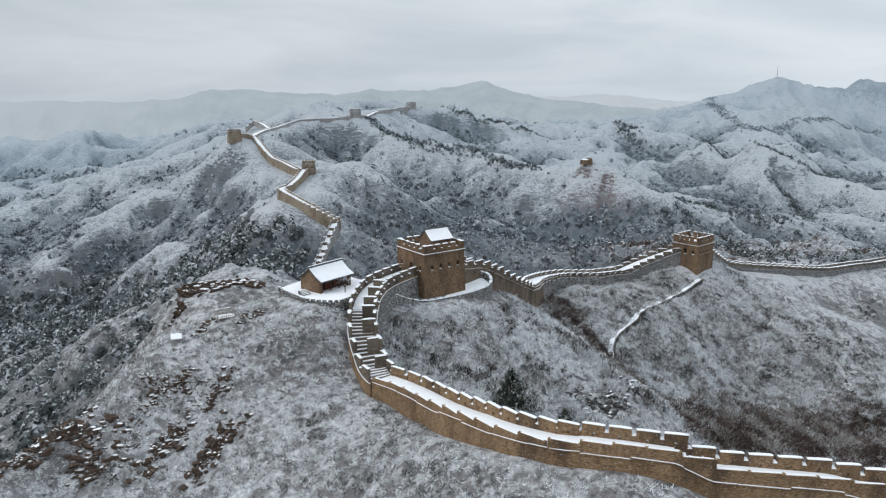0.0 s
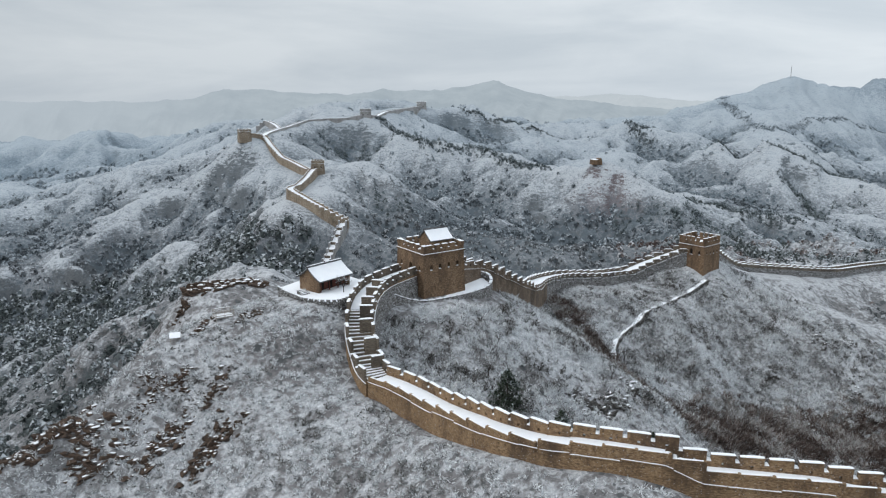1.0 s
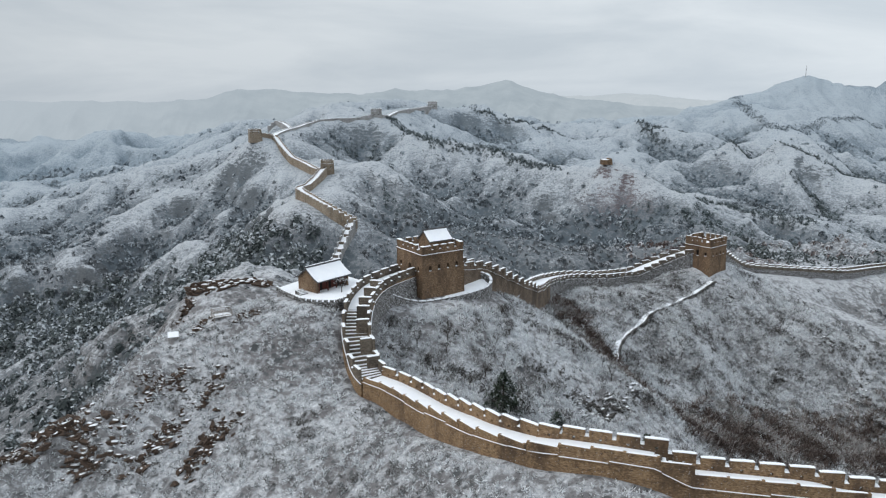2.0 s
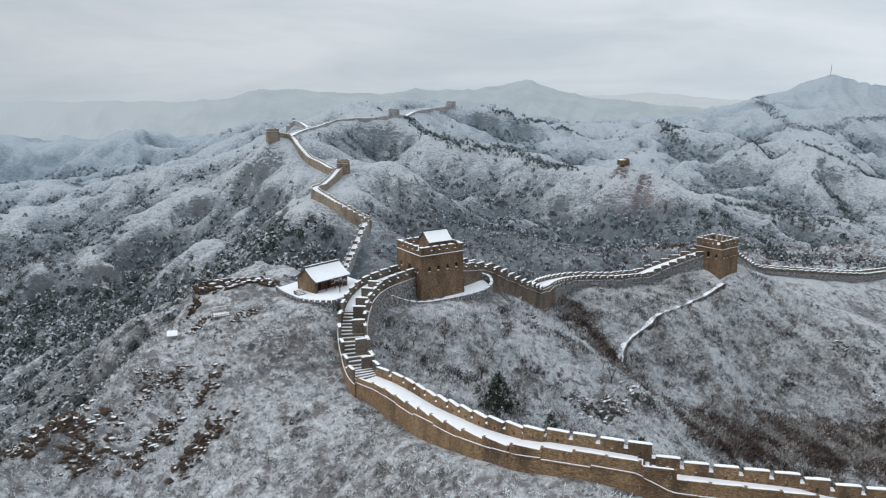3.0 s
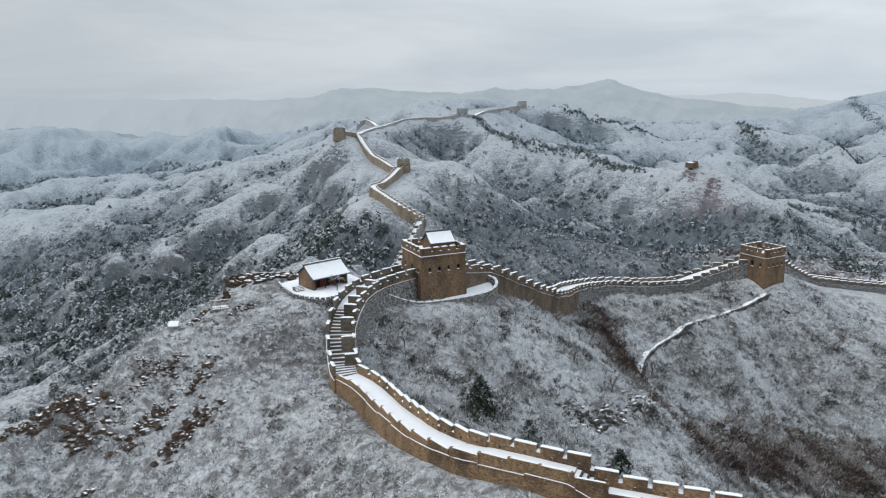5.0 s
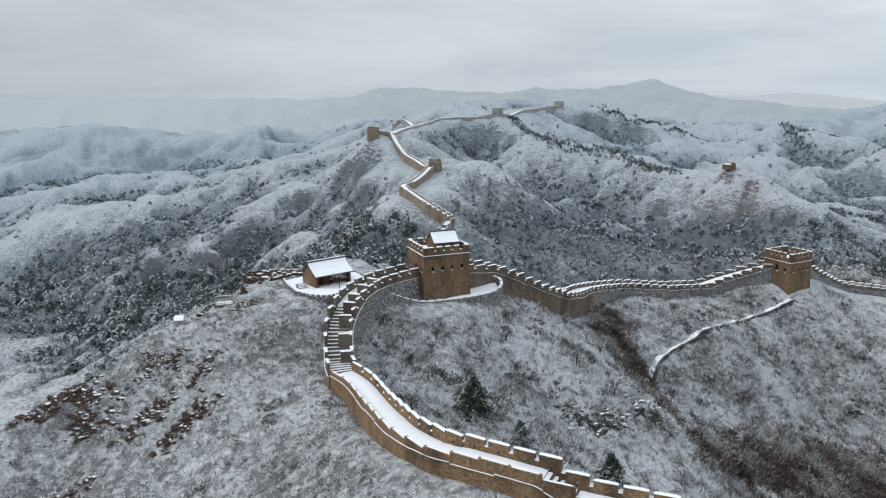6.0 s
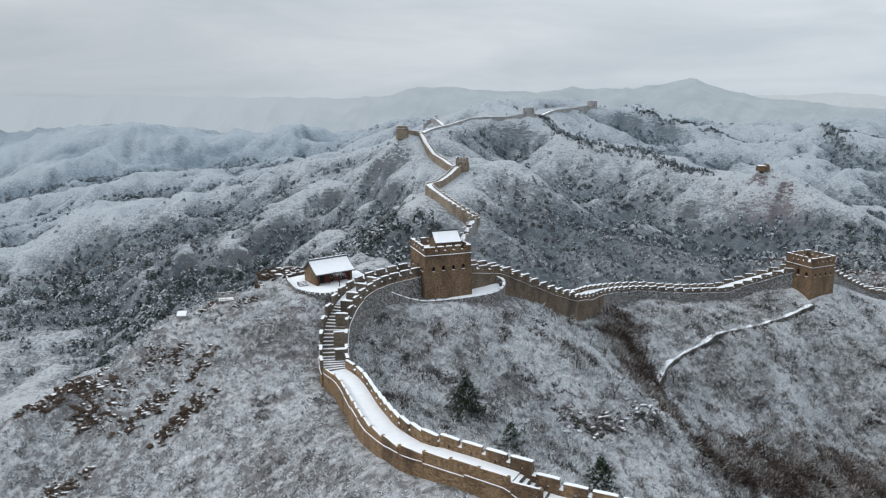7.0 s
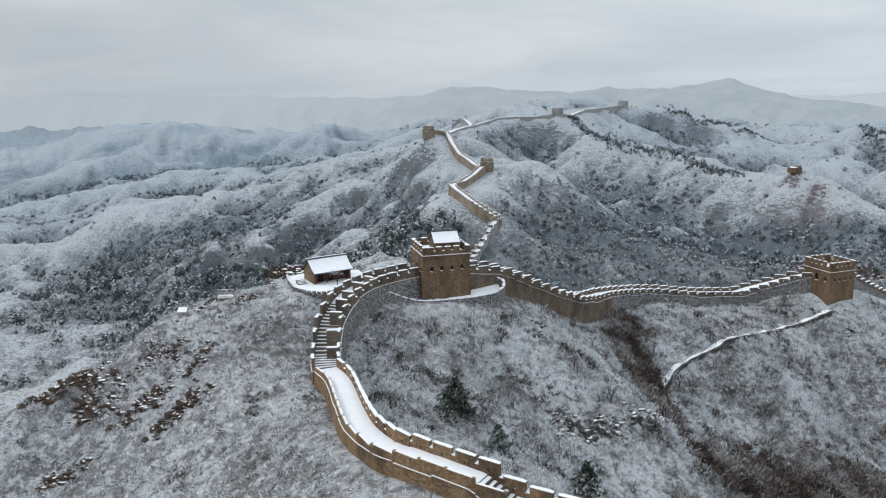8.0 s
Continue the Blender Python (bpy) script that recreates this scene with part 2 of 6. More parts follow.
def fast_mesh(name, verts, faces, material, smooth=False):
    """A mesh from arrays; every face has the same count of corners."""
    me = bpy.data.meshes.new(name)
    verts, faces = np.asarray(verts, np.float32), np.asarray(faces, np.int32)
    k = faces.shape[1]
    me.vertices.add(len(verts))
    me.vertices.foreach_set("co", verts.ravel())
    me.loops.add(faces.size)
    me.loops.foreach_set("vertex_index", faces.ravel())
    me.polygons.add(len(faces))
    me.polygons.foreach_set("loop_start", np.arange(0, faces.size, k, dtype=np.int32))
    me.polygons.foreach_set("loop_total", np.full(len(faces), k, np.int32))
    if smooth:
        me.polygons.foreach_set("use_smooth", np.ones(len(faces), bool))
    me.materials.append(material)
    me.update(calc_edges=True)
    return me


class Shape:
    """Collects boxes, prisms and strips in one mesh."""

    def __init__(self):
        self.v, self.f = [], []

    def add(self, verts, faces):
        k = len(self.v)
        self.v += [tuple(p) for p in verts]
        self.f += [tuple(i + k for i in f) for f in faces]
        return self

    def box(self, lo, hi, m=None, taper=0.0):
        (a, b, c), (d, e, g) = lo, hi
        t = taper
        p = [(a, b, c), (d, b, c), (d, e, c), (a, e, c), (a + t, b + t, g), (d - t, b + t, g), (d - t, e - t, g), (a + t, e - t, g)]
        if m is not None:
            p = [m @ Vector(q) for q in p]
        return self.add(p, [(3, 2, 1, 0), (4, 5, 6, 7), (0, 1, 5, 4), (1, 2, 6, 5), (2, 3, 7, 6), (3, 0, 4, 7)])

    def tube(self, a, b, r0, r1, sides=6):
        a, b = Vector(a), Vector(b)
        q = (b - a).to_track_quat("Z", "Y")
        ring = [Vector((math.cos(2 * math.pi * k / sides), math.sin(2 * math.pi * k / sides), 0)) for k in range(sides)]
        p = [a + q @ (r0 * c) for c in ring] + [b + q @ (r1 * c) for c in ring]
        fs = [(k, (k + 1) % sides, sides + (k + 1) % sides, sides + k) for k in range(sides)]
        return self.add(p, fs + [tuple(range(sides))[::-1], tuple(range(sides, 2 * sides))])

    def sweep(self, rows, closed=True):
        """rows: cross-sections of the same count of points, skinned one to the next and capped."""
        k, n = len(rows[0]), len(rows)
        p = [q for r in rows for q in r]
        fs = []
        for i in range(n - 1):
            for j in range(k if closed else k - 1):
                a, b = i * k + j, i * k + (j + 1) % k
                fs.append((a, b, b + k, a + k))
        if closed:
            fs += [tuple(range(k))[::-1], tuple(range((n - 1) * k, n * k))]
        return self.add(p, fs)

    def mesh(self, name, material):
        me = mesh_of(name, self.v, self.f, material)
        bm = bmesh.new()
        bm.from_mesh(me)
        bmesh.ops.recalc_face_normals(bm, faces=bm.faces)
        bm.to_mesh(me)
        bm.free()
        return me


def thing(name, m, label, category, group="", kind=""):
    ob = new(name)
    ob.matrix_basis = m
    return tagged(ob, label, category, group, kind)


def part(name, data, parent, m=None, label=""):
    """A mesh object under a thing or a part, at m in its parent's space."""
    ob = new(name, data)
    ob.parent = parent
    if m is not None:
        ob.matrix_basis = m
    return tagged(ob, label) if label else ob


# ---- lie of the land ----


def lattice(ix, iy, seed):
    h = (ix.astype(np.int64) * 374761393 + iy.astype(np.int64) * 668265263 + seed * 974634777) & 0x7FFFFFFF
    h = ((h ^ (h >> 13)) * 1274126177) & 0x7FFFFFFF
    return ((h ^ (h >> 16)) & 0xFFFF) / 65535.0


def value_noise(x, y, seed):
    x0, y0 = np.floor(x), np.floor(y)
    fx, fy = x - x0, y - y0
    fx, fy = fx * fx * fx * (fx * (6 * fx - 15) + 10), fy * fy * fy * (fy * (6 * fy - 15) + 10)
    a, b = lattice(x0, y0, seed), lattice(x0 + 1, y0, seed)
    c, d = lattice(x0, y0 + 1, seed), lattice(x0 + 1, y0 + 1, seed)
    return a + (b - a) * fx + (c - a) * fy + (a - b - c + d) * fx * fy


def gradient_noise(x, y, seed):
    """Perlin's noise, about -0.7 to 0.7."""
    x0, y0 = np.floor(x), np.floor(y)
    fx, fy = x - x0, y - y0

    def corner(dx, dy):
        a = 6.2831853 * lattice(x0 + dx, y0 + dy, seed)
        return np.cos(a) * (fx - dx) + np.sin(a) * (fy - dy)

    u, v = fx * fx * fx * (fx * (6 * fx - 15) + 10), fy * fy * fy * (fy * (6 * fy - 15) + 10)
    low = corner(0, 0) * (1 - u) + corner(1, 0) * u
    high = corner(0, 1) * (1 - u) + corner(1, 1) * u
    return low * (1 - v) + high * v


def ridged(x, y, size, octaves, seed):
    """Sharp branching crests with steep flanks, about -0.5 to 0.5; finer spurs grow out of the higher flanks."""
    total, amp, weight, norm = 0.0, 1.0, 1.0, 0.0
    for k in range(octaves):
        ca, sa = math.cos(0.7 + 1.3 * k), math.sin(0.7 + 1.3 * k)
        u, v = (x * ca - y * sa) / size, (x * sa + y * ca) / size
        crest = np.clip(1.0 - 1.55 * np.abs(gradient_noise(u, v, seed + 17 * k)), 0, 1) ** 1.6
        total = total + amp * crest * weight
        norm += amp * 0.62
        weight = np.clip(0.35 + 0.9 * crest, 0, 1)
        amp, size = amp * 0.40, size * 0.45
    return total / norm - 0.98


# Crests, gullies and slopes of the hills: (x, y, height) along each line.
LAND = {
    "wall_crest": [(95, 64, 50), (75, 66, 51.5), (60, 67, 53), (45, 68.5, 53.5), (32, 70.4, 55.5), (25, 71.6, 58.2), (13.3, 76.9, 58.2), (7.8, 80.2, 57), (0.2, 90.6, 54.2), (-5.1, 98.4, 53.2), (-8.8, 102.2, 53.4), (-12, 108, 56), (-13, 114, 59.3), (-12, 121, 61.5), (-9, 130, 61), (-2.4, 137, 60.8)],
    "saddle_crest": [(6, 142, 60.4), (10, 149, 57.5), (15, 158, 52), (20, 171, 47.5), (24, 184, 45), (34, 205, 41.5), (46, 216, 39), (58, 227, 37.5), (68, 232, 40.5), (81, 231, 43.6)],
    "east_crest": [(90, 238, 42.5), (104, 259, 33.4), (125, 266, 30.6), (150, 278, 26.8), (180, 296, 24.8), (230, 312, 27.2), (280, 330, 27), (400, 360, 30)],
    "bowl": [(-6, 119, 58.5), (-0.5, 114, 54.3), (9, 109, 50), (18, 103, 46.5), (32, 97, 44), (50, 88, 42)],
    "bowl_rim": [(4, 127, 59.5), (12, 132, 56.5), (24, 134.5, 51), (33.6, 133, 45), (25.4, 121, 42.8), (45.4, 139, 36.5)],
    "gully": [(24, 174, 45), (33, 165, 40), (41, 153, 35), (47, 143, 32), (56, 133, 27), (70, 123, 21), (95, 112, 13), (130, 100, 2)],
    "bowl_floor": [(40, 112, 36), (55, 112, 31), (80, 95, 30)],
    "tower_spur": [(44.7, 193, 44), (34.7, 180.6, 42), (43.6, 178.4, 36.8), (60, 198, 36.8), (73, 221, 40.5), (62, 184, 32.5), (52, 174, 29.8), (73, 189, 26), (67, 166.5, 20.8), (83, 195.7, 18.7), (89, 190, 15), (89, 171, 12)],
    "east_slope": [(98, 220, 30.5), (111, 209, 24.5), (108, 200, 14.5), (130, 190, 8), (159, 255, 17), (160, 150, -8), (220, 120, -25)],
    "terrace_foot": [(-17.5, 114.2, 63.0), (-20.5, 114.2, 63.9), (-24.2, 115.4, 64.0), (-28.8, 120.6, 63.9), (-31, 126, 61.5), (-24, 133, 60)],
    "hut_spur": [(-21, 124, 64.2), (-27, 118, 63.6), (-36, 113, 63), (-43, 109.5, 59.7), (-46.8, 109, 59.3), (-50.5, 104, 54.8), (-55.5, 95.8, 51.6), (-61.5, 90, 48), (-72, 81, 41), (-95, 65, 27), (-140, 35, 3)],
    "south_slope": [(-16, 106, 56.5), (-24.7, 99.9, 54), (-13.8, 93, 51.8), (-21, 89, 48.5), (-34.7, 95.8, 48.5), (-39.4, 101, 52.7), (-53.5, 92.5, 46.3), (-49.7, 86.7, 41.3)],
    "outer_foot": [(-15.9, 109.2, 58.2), (-13.8, 103.6, 55.7), (-9.2, 98.3, 55.1), (-4.2, 91.6, 54.6), (-2.2, 88.7, 54.7), (0.9, 84.1, 55.8), (4.8, 79, 57.4), (9, 75.4, 58.3), (13.5, 73.2, 58.6), (19.1, 70.5, 59.2), (24.5, 68.5, 58.5), (31, 67.3, 56.3), (45, 65.6, 55), (60, 64.3, 54)],
    "south_foot": [(-8, 84, 50.5), (8, 66, 54.5), (20, 60, 55), (40, 57, 52), (10, 52, 45), (-20, 65, 37), (-60, 60, 22), (50, 40, 42), (0, 15, 30), (-80, 0, -5), (80, 0, 20), (0, -80, 0), (-200, -60, -40), (200, -60, -20)],
    "rear_knoll": [(-60, 168, 46.5), (-64.5, 176, 50.5), (-61, 180, 51), (-56, 183, 50.2), (-51, 186, 50), (-46, 189, 48), (-50, 170, 47.5), (-58, 205, 44), (-62, 240, 38), (-72, 290, 26)],
    "west_valley": [(-45, 150, 46), (-84, 182, 28), (-105, 215, -8), (-150, 235, -28), (-240, 240, -45), (-400, 200, -50)],
    "back_slope": [(-26, 165, 44), (-10, 200, 30), (-30, 250, 12), (-50, 300, 3), (20, 230, 30), (30, 280, 8), (62, 310, 6), (38, 338, 5), (-92, 355, 27), (-87, 378, 33), (-73, 370, 25), (-120, 317, 12), (0, 387, 12), (-31, 381, 15)],
    "stair_crest": [(-64, 345, 4), (-63, 358, 9), (-59, 374, 20), (-57, 383, 24.5), (-71, 386, 31), (-90, 404, 37), (-91, 420, 38), (-86, 450, 43), (-84, 458, 45)],
    "high_crest": [(-95, 470, 43), (-105, 485, 44), (-117, 500, 46.5), (-136, 526, 60.8), (-146, 518, 64), (-143, 555, 60.9), (-140, 616, 64), (-126, 638, 68.4), (-110, 645, 69.3), (-95, 655, 69.1), (-79, 665, 71.3), (-72, 690, 69), (-64, 720, 72.4), (-50, 752, 74), (-34, 786, 75), (10, 800, 71.5), (50, 815, 62)],
    "loop_hill": [(-173, 664, 63), (-161, 657, 63.5), (-151, 640, 61), ],
    "crest_front": [(-40, 715, 58), (-15, 740, 57), (-110, 600, 50), (-60, 655, 60)],
    "stair_hill": [(-74, 460, 47), (-58, 468, 50), (-50, 484, 48), (-37, 471, 42.4), (-28, 465, 32.4), (-20, 461, 25.9), (-14, 475, 22)],
    "stair_hill_front": [(-41, 446, 33), (-40, 428, 23.5), (-57, 444, 34.3), (-14, 482, 26), (-7, 439, 15), (9, 456, 10), (27, 430, 9), (52, 410, 8.5)],
    "belt_crest": [(-72, 688, 67), (-57, 656, 59.4), (-28, 621, 52.9), (2, 610, 45), (19, 620, 46.8), (42, 580, 40.2), (62, 556, 37.5), (82, 535, 41), (102, 522, 46), (113, 517, 43.5), (126, 506, 33.2), (138, 501, 28.5), (151, 483, 23.3), (168, 474, 10)],
    "belt_face": [(-79, 637, 45.4), (-50, 600, 35.4), (-48, 607, 39.2), (6, 602, 35.8), (33, 580, 33.6), (0, 568, 18.2), (21, 551, 21.4), (46, 534, 20.5), (60, 526, 27.6), (64, 540, 32.7), (93, 522, 31.8), (106, 516, 37.6), (40, 522, 11.6), (20, 529, 1.9), (60, 498, 3.9), (69, 495, 9.4), (81, 495, 12.7), (95, 494, 14.1), (94, 477, 3.3), (82, 476, -5.2), (104, 474, -0.9), (117, 473, 10.9), (126, 480, 11.8), (139, 469, 15.7), (163, 477, 11.2), (-105, 638, 58.1)],
    "hidden_hollows": [(20, 690, 24), (70, 670, 16), (-60, 560, 14), (-30, 530, 10), (130, 620, 8), (-90, 580, 34), (-160, 640, 40), (-210, 660, 24), (-300, 700, 8), (-420, 770, -8), (-330, 800, 2), (330, 860, 30), (280, 820, 26), (420, 800, 6)],
    "pine_row_crest": [(165, 510, 19), (178, 534, 15.5), (196, 533, 12.5), (214, 528, 10), (232, 520, 6.5), (247, 508, 3.4), (282, 530, -3)],
    "pine_row_front": [(160, 412, 9.7), (180, 467, 6), (200, 470, -4), (226, 512, -9.5), (251, 496, -11.6), (296, 514, -12), (150, 440, 14), (105, 345, 3), (152, 322, 23), (200, 323, 24), (230, 400, -6)],
    "second_crest": [(-34, 787, 74), (-8, 788, 74.5), (7.5, 791, 75.2), (28, 795, 68), (48, 792, 61), (66, 789, 62.2), (84, 795, 55), (108, 802, 42), (134, 806, 35), (150, 815, 40), (170, 812, 52), (187, 800, 61), (205, 800, 54), (237, 830, 46.5), (262, 850, 40)],
    "second_face": [(-22, 774, 63.8), (-2, 782, 52.5), (25, 782, 54.6), (43, 786, 41.6), (73, 796, 44.7), (132, 755, 37), (156, 698, 32), (199, 762, 31.6), (222, 722, 25), (110, 700, 24), (60, 740, 34)],
    "east_ridge": [(187, 800, 61), (214, 775, 50), (240, 749, 43.1), (254, 707, 46), (285, 680, 48.6), (303, 668, 40), (321, 651, 30.8), (346, 640, 20), (380, 620, 12)],
    "east_spurs": [(283, 628, 28), (299, 618, 8), (278, 548, -1.4), (261, 625, 18.4), (249, 655, 14.2), (228, 612, 5.4), (228, 667, 5.8), (218, 560, 3), (200, 600, 6), (175, 597, 14), (261, 597, 3.1), (290, 627, 14), (278, 690, 24), (259, 722, 29.5), (330, 728, 41), (361, 664, -2), (350, 560, -6)],
    "mast_mountain": [(259, 950, 55.1), (297, 980, 61), (336, 1010, 69), (369, 1030, 81.4), (400, 1040, 86.6), (425, 1045, 95.1), (448, 1045, 105.1), (465, 1040, 110.5), (493, 1040, 106.7), (525, 1040, 97.4), (562, 1050, 97.4), (598, 1060, 108.3), (627, 1060, 105.2), (700, 1060, 90)],
    "mast_spur": [(369, 1028, 80), (356, 985, 73), (351, 930, 66), (347, 880, 59), (336, 800, 51.3)],
    "mast_slopes": [(336, 800, 51.3), (400, 860, 52.8), (474, 930, 56), (522, 950, 46.4), (572, 960, 40), (515, 1000, 76.7), (547, 1000, 61.7), (434, 1000, 77), (424, 945, 62), (337, 712, 43), (400, 740, 20), (460, 800, 14), (546, 870, 8), (350, 1140, 40), (500, 1150, 50), (640, 1150, 50)],
    "west_far_ridge": [(-712, 826, 34.7), (-661, 832, 42), (-636, 839, 44.3), (-611, 848, 27), (-580, 842, 34), (-545, 900, 27), (-524, 905, 27.8), (-485, 900, 30), (-455, 898, 38), (-429, 898, 43.7), (-421, 925, 37), (-395, 940, 25), (-353, 889, 36.6), (-320, 840, 36), (-262, 757, 43.8), (-246, 744, 39), (-215, 660, 40), (-189, 573, 44.4), (-165, 540, 52)],
    "west_far_face": [(-568, 894, 12.8), (-513, 893, 8.9), (-430, 838, 19.2), (-413, 900, 16), (-348, 870, 22), (-549, 813, -9), (-515, 800, -8), (-655, 697, 0.3), (-722, 740, -5), (-645, 690, -20), (-820, 880, 31), (-611, 620, -20), (-760, 700, -20), (-375, 742, 17), (-377, 690, 10.6), (-900, 950, 25)],
    "west_middle_ridge": [(-504, 619, -3), (-480, 614, 7), (-461, 610, 12.8), (-436, 615, 6.2), (-405, 605, 10), (-377, 600, 13), (-349, 602, 11), (-318, 598, 20), (-286, 595, 28.3), (-250, 580, 34.3), (-219, 545, 28), (-204, 557, 31.5), (-179, 517, 38.5), (-160, 512, 50)],
    "west_middle_face": [(-370, 580, 2.8), (-346, 616, 9.3), (-237, 523, 20), (-219, 536, 27), (-196, 496, 25.4), (-282, 520, 6.5), (-310, 513, 3), (-237, 495, 11.2), (-235, 477, 10.9), (-200, 480, 10.5), (-211, 471, 11.7), (-194, 488, 5), (-303, 495, -9.9)],
    "west_low_ridge": [(-456, 515, -11), (-445, 540, -6), (-383, 522, 4), (-338, 518, 12.8), (-327, 502, 8.4), (-318, 477, 4.7), (-327, 466, -5.1), (-333, 440, -13.3), (-353, 432, -29.6)],
    "west_low_face": [(-400, 467, -6), (-468, 507, -18), (-430, 447, -22.6), (-395, 451, -16.6), (-389, 404, -40), (-334, 453, -14.7), (-285, 430, -11.6), (-263, 428, -6.8), (-255, 427, -8), (-276, 391, -18), (-272, 377, -22.4), (-282, 375, -31.4), (-327, 385, -34), (-322, 329, -42.9), (-306, 346, -46.8), (-283, 360, -45.2), (-266, 352, -37.7)],
    "west_bluff": [(-225, 447, 5.6), (-232, 419, 1), (-221, 410, -3.7), (-243, 414, -10.4), (-260, 405, -11.1), (-246, 385, -27), (-221, 408, -13.8), (-218, 421, -14.9), (-212, 436, -13.6), (-209, 450, -6.3), (-191, 421, -11), (-184, 407, -7), (-172, 441, -0.3), (-161, 450, 9.7), (-255, 398, -27.8)],
    "tower_crags": [(-149, 491, 36.7), (-143, 484, 39.3), (-137, 472, 34.3), (-153, 462, 20.9), (-164, 472, 18), (-191, 485, 8.2), (-141, 464, 15)],
    "west_rib": [(-100, 400, 33), (-112, 396, 20), (-127, 400, 11), (-131, 408, 7.5), (-145, 398, 3), (-161, 403, 1.3), (-176, 394, -16.3), (-193, 390, -25), (-207, 362, -25.5)],
    "west_floor": [(-127, 376, 9), (-198, 338, -23), (-214, 320, -30.1), (-178, 312, -21.7), (-185, 291, -26.6), (-54, 119, 50), (-58, 108, 44), (-66, 102, 38), (-72, 118, 29), (-90, 112, 10), (-120, 110, -12), (-60, 143, 40), (-82, 150, 16), (-110, 170, 0), (-150, 150, -22), (-120, 230, -14)],
    "horizon": [(690, 1332, 10), (1300, 1300, 0), (-1300, 1300, -35), (-900, 1100, -15), (0, 1250, -10), (-400, 1300, -25), (300, 1250, 10), (3200, 3200, -30), (-3200, 3200, -30), (0, 4600, -30), (-4600, 0, -60), (4600, 0, -60), (0, -4600, -60), (-1000, -400, -60), (1000, -400, -60), (0, -1200, -60)],
}


def along(line):
    """Points along a line of the land, set closer where the line is near."""
    pts = [np.array(p, float) for p in line]
    res = [pts[0]]
    for a, b in zip(pts, pts[1:]):
        d = np.hypot(*(b - a)[:2])
        step = max(9.0, 0.035 * np.hypot(*a[:2]))
        n = max(1, int(d / step)) if d < 60 + 0.1 * np.hypot(*a[:2]) else 1
        res += [a + (b - a) * (k + 1) / n for k in range(n)]
    return res


CRESTS = ("wall_crest", "saddle_crest", "east_crest", "gully", "hut_spur", "stair_crest", "high_crest", "belt_crest", "pine_row_crest", "second_crest", "east_ridge", "mast_mountain", "mast_spur", "west_far_ridge", "west_middle_ridge", "west_rib")
# a shoulder under the walls on the high crest
SHOULDER = [p + np.array((2.5, -4.5, -0.9)) for p in along(LAND["high_crest"]) if p[1] > 540]
KNOTS = np.array(SHOULDER + [p for name, line in LAND.items() for p in (along(line) if name in CRESTS else [np.array(q, float) for q in line])])


def kernel(dx, dy):
    return np.sqrt(dx * dx + dy * dy + 2.0)


_n = len(KNOTS)
_a = np.zeros((_n + 1, _n + 1))
_a[:_n, :_n] = kernel(KNOTS[:, None, 0] - KNOTS[None, :, 0], KNOTS[:, None, 1] - KNOTS[None, :, 1])
_a[:_n, :_n] -= np.eye(_n) * 0.8
_a[:_n, _n] = _a[_n, :_n] = 1.0
WEIGHTS = np.linalg.solve(_a, np.append(KNOTS[:, 2], 0.0))


def smooth_land(x, y):
    """Height of the lie of the land through all the crests and gullies, and the distance to the nearest of them."""
    z, near = np.empty(len(x)), np.empty(len(x))
    for i in range(0, len(x), 20000):
        s = slice(i, i + 20000)
        k = kernel(x[s, None] - KNOTS[None, :, 0], y[s, None] - KNOTS[None, :, 1])
        z[s] = k @ WEIGHTS[:-1] + WEIGHTS[-1]
        near[s] = np.min(k, axis=1)
    return z, near


WALLED = np.array([p for name in ("saddle_crest", "east_crest", "stair_crest", "high_crest", "loop_hill") for p in along(LAND[name])])


def off_walls(x, y):
    """Distance to the nearest crest that carries a wall."""
    d = np.full(np.shape(x), 1e9)
    for p in WALLED:
        d = np.minimum(d, (x - p[0]) ** 2 + (y - p[1]) ** 2)
    return np.sqrt(d)


def gullies(x, y, sx, sy, size, seed):
    """Furrows of about the given spacing that run down the slope (sx, sy): height -1 to 1 and its slope across."""
    steep = np.hypot(sx, sy) + 1e-6
    ax, ay = -sy / steep, sx / steep
    u, v = x / size, y / size
    iu, iv = np.floor(u), np.floor(v)
    top, cut, total = 0.0, 0.0, 1e-6
    for du in (-1, 0, 1):
        for dv in (-1, 0, 1):
            cu, cv = iu + du, iv + dv
            px, py = u - cu - lattice(cu, cv, seed), v - cv - lattice(cu, cv, seed + 7)
            w = np.exp(-2.4 * (px * px + py * py))
            phase = 6.2832 * (0.95 * (px * ax + py * ay) + lattice(cu, cv, seed + 13))
            top, cut, total = top + w * np.cos(phase), cut - w * np.sin(phase), total + w
    return top / total, cut / total * ax, cut / total * ay


# the hills behind: the lie of the land, furrowed by ever finer gullies down its slopes
CELL, GX0, GY0 = 3.2, -1020.0, 212.0
hx, hy = np.meshgrid(GX0 + CELL * np.arange(560), GY0 + CELL * np.arange(304))
base, away = smooth_land(hx.ravel(), hy.ravel())
base, away = base.reshape(hx.shape), away.reshape(hx.shape)
calm = np.clip((off_walls(hx, hy) - 5.0) / 16.0, 0.0, 1.0)
warp = 9.0 * (value_noise(hx / 30, hy / 30, 71) - 0.5), 9.0 * (value_noise(hx / 30, hy / 30, 72) - 0.5)
HILLS = base + np.clip((away - 3.0) / 30.0, 0.12, 1) * calm * 14.0 * ridged(hx + warp[0], hy + warp[1], 115.0, 3, 3)
broad_z = HILLS
for _ in range(3):
    broad_z = (broad_z + np.roll(broad_z, 2, 0) + np.roll(broad_z, -2, 0) + np.roll(broad_z, 2, 1) + np.roll(broad_z, -2, 1)) / 5
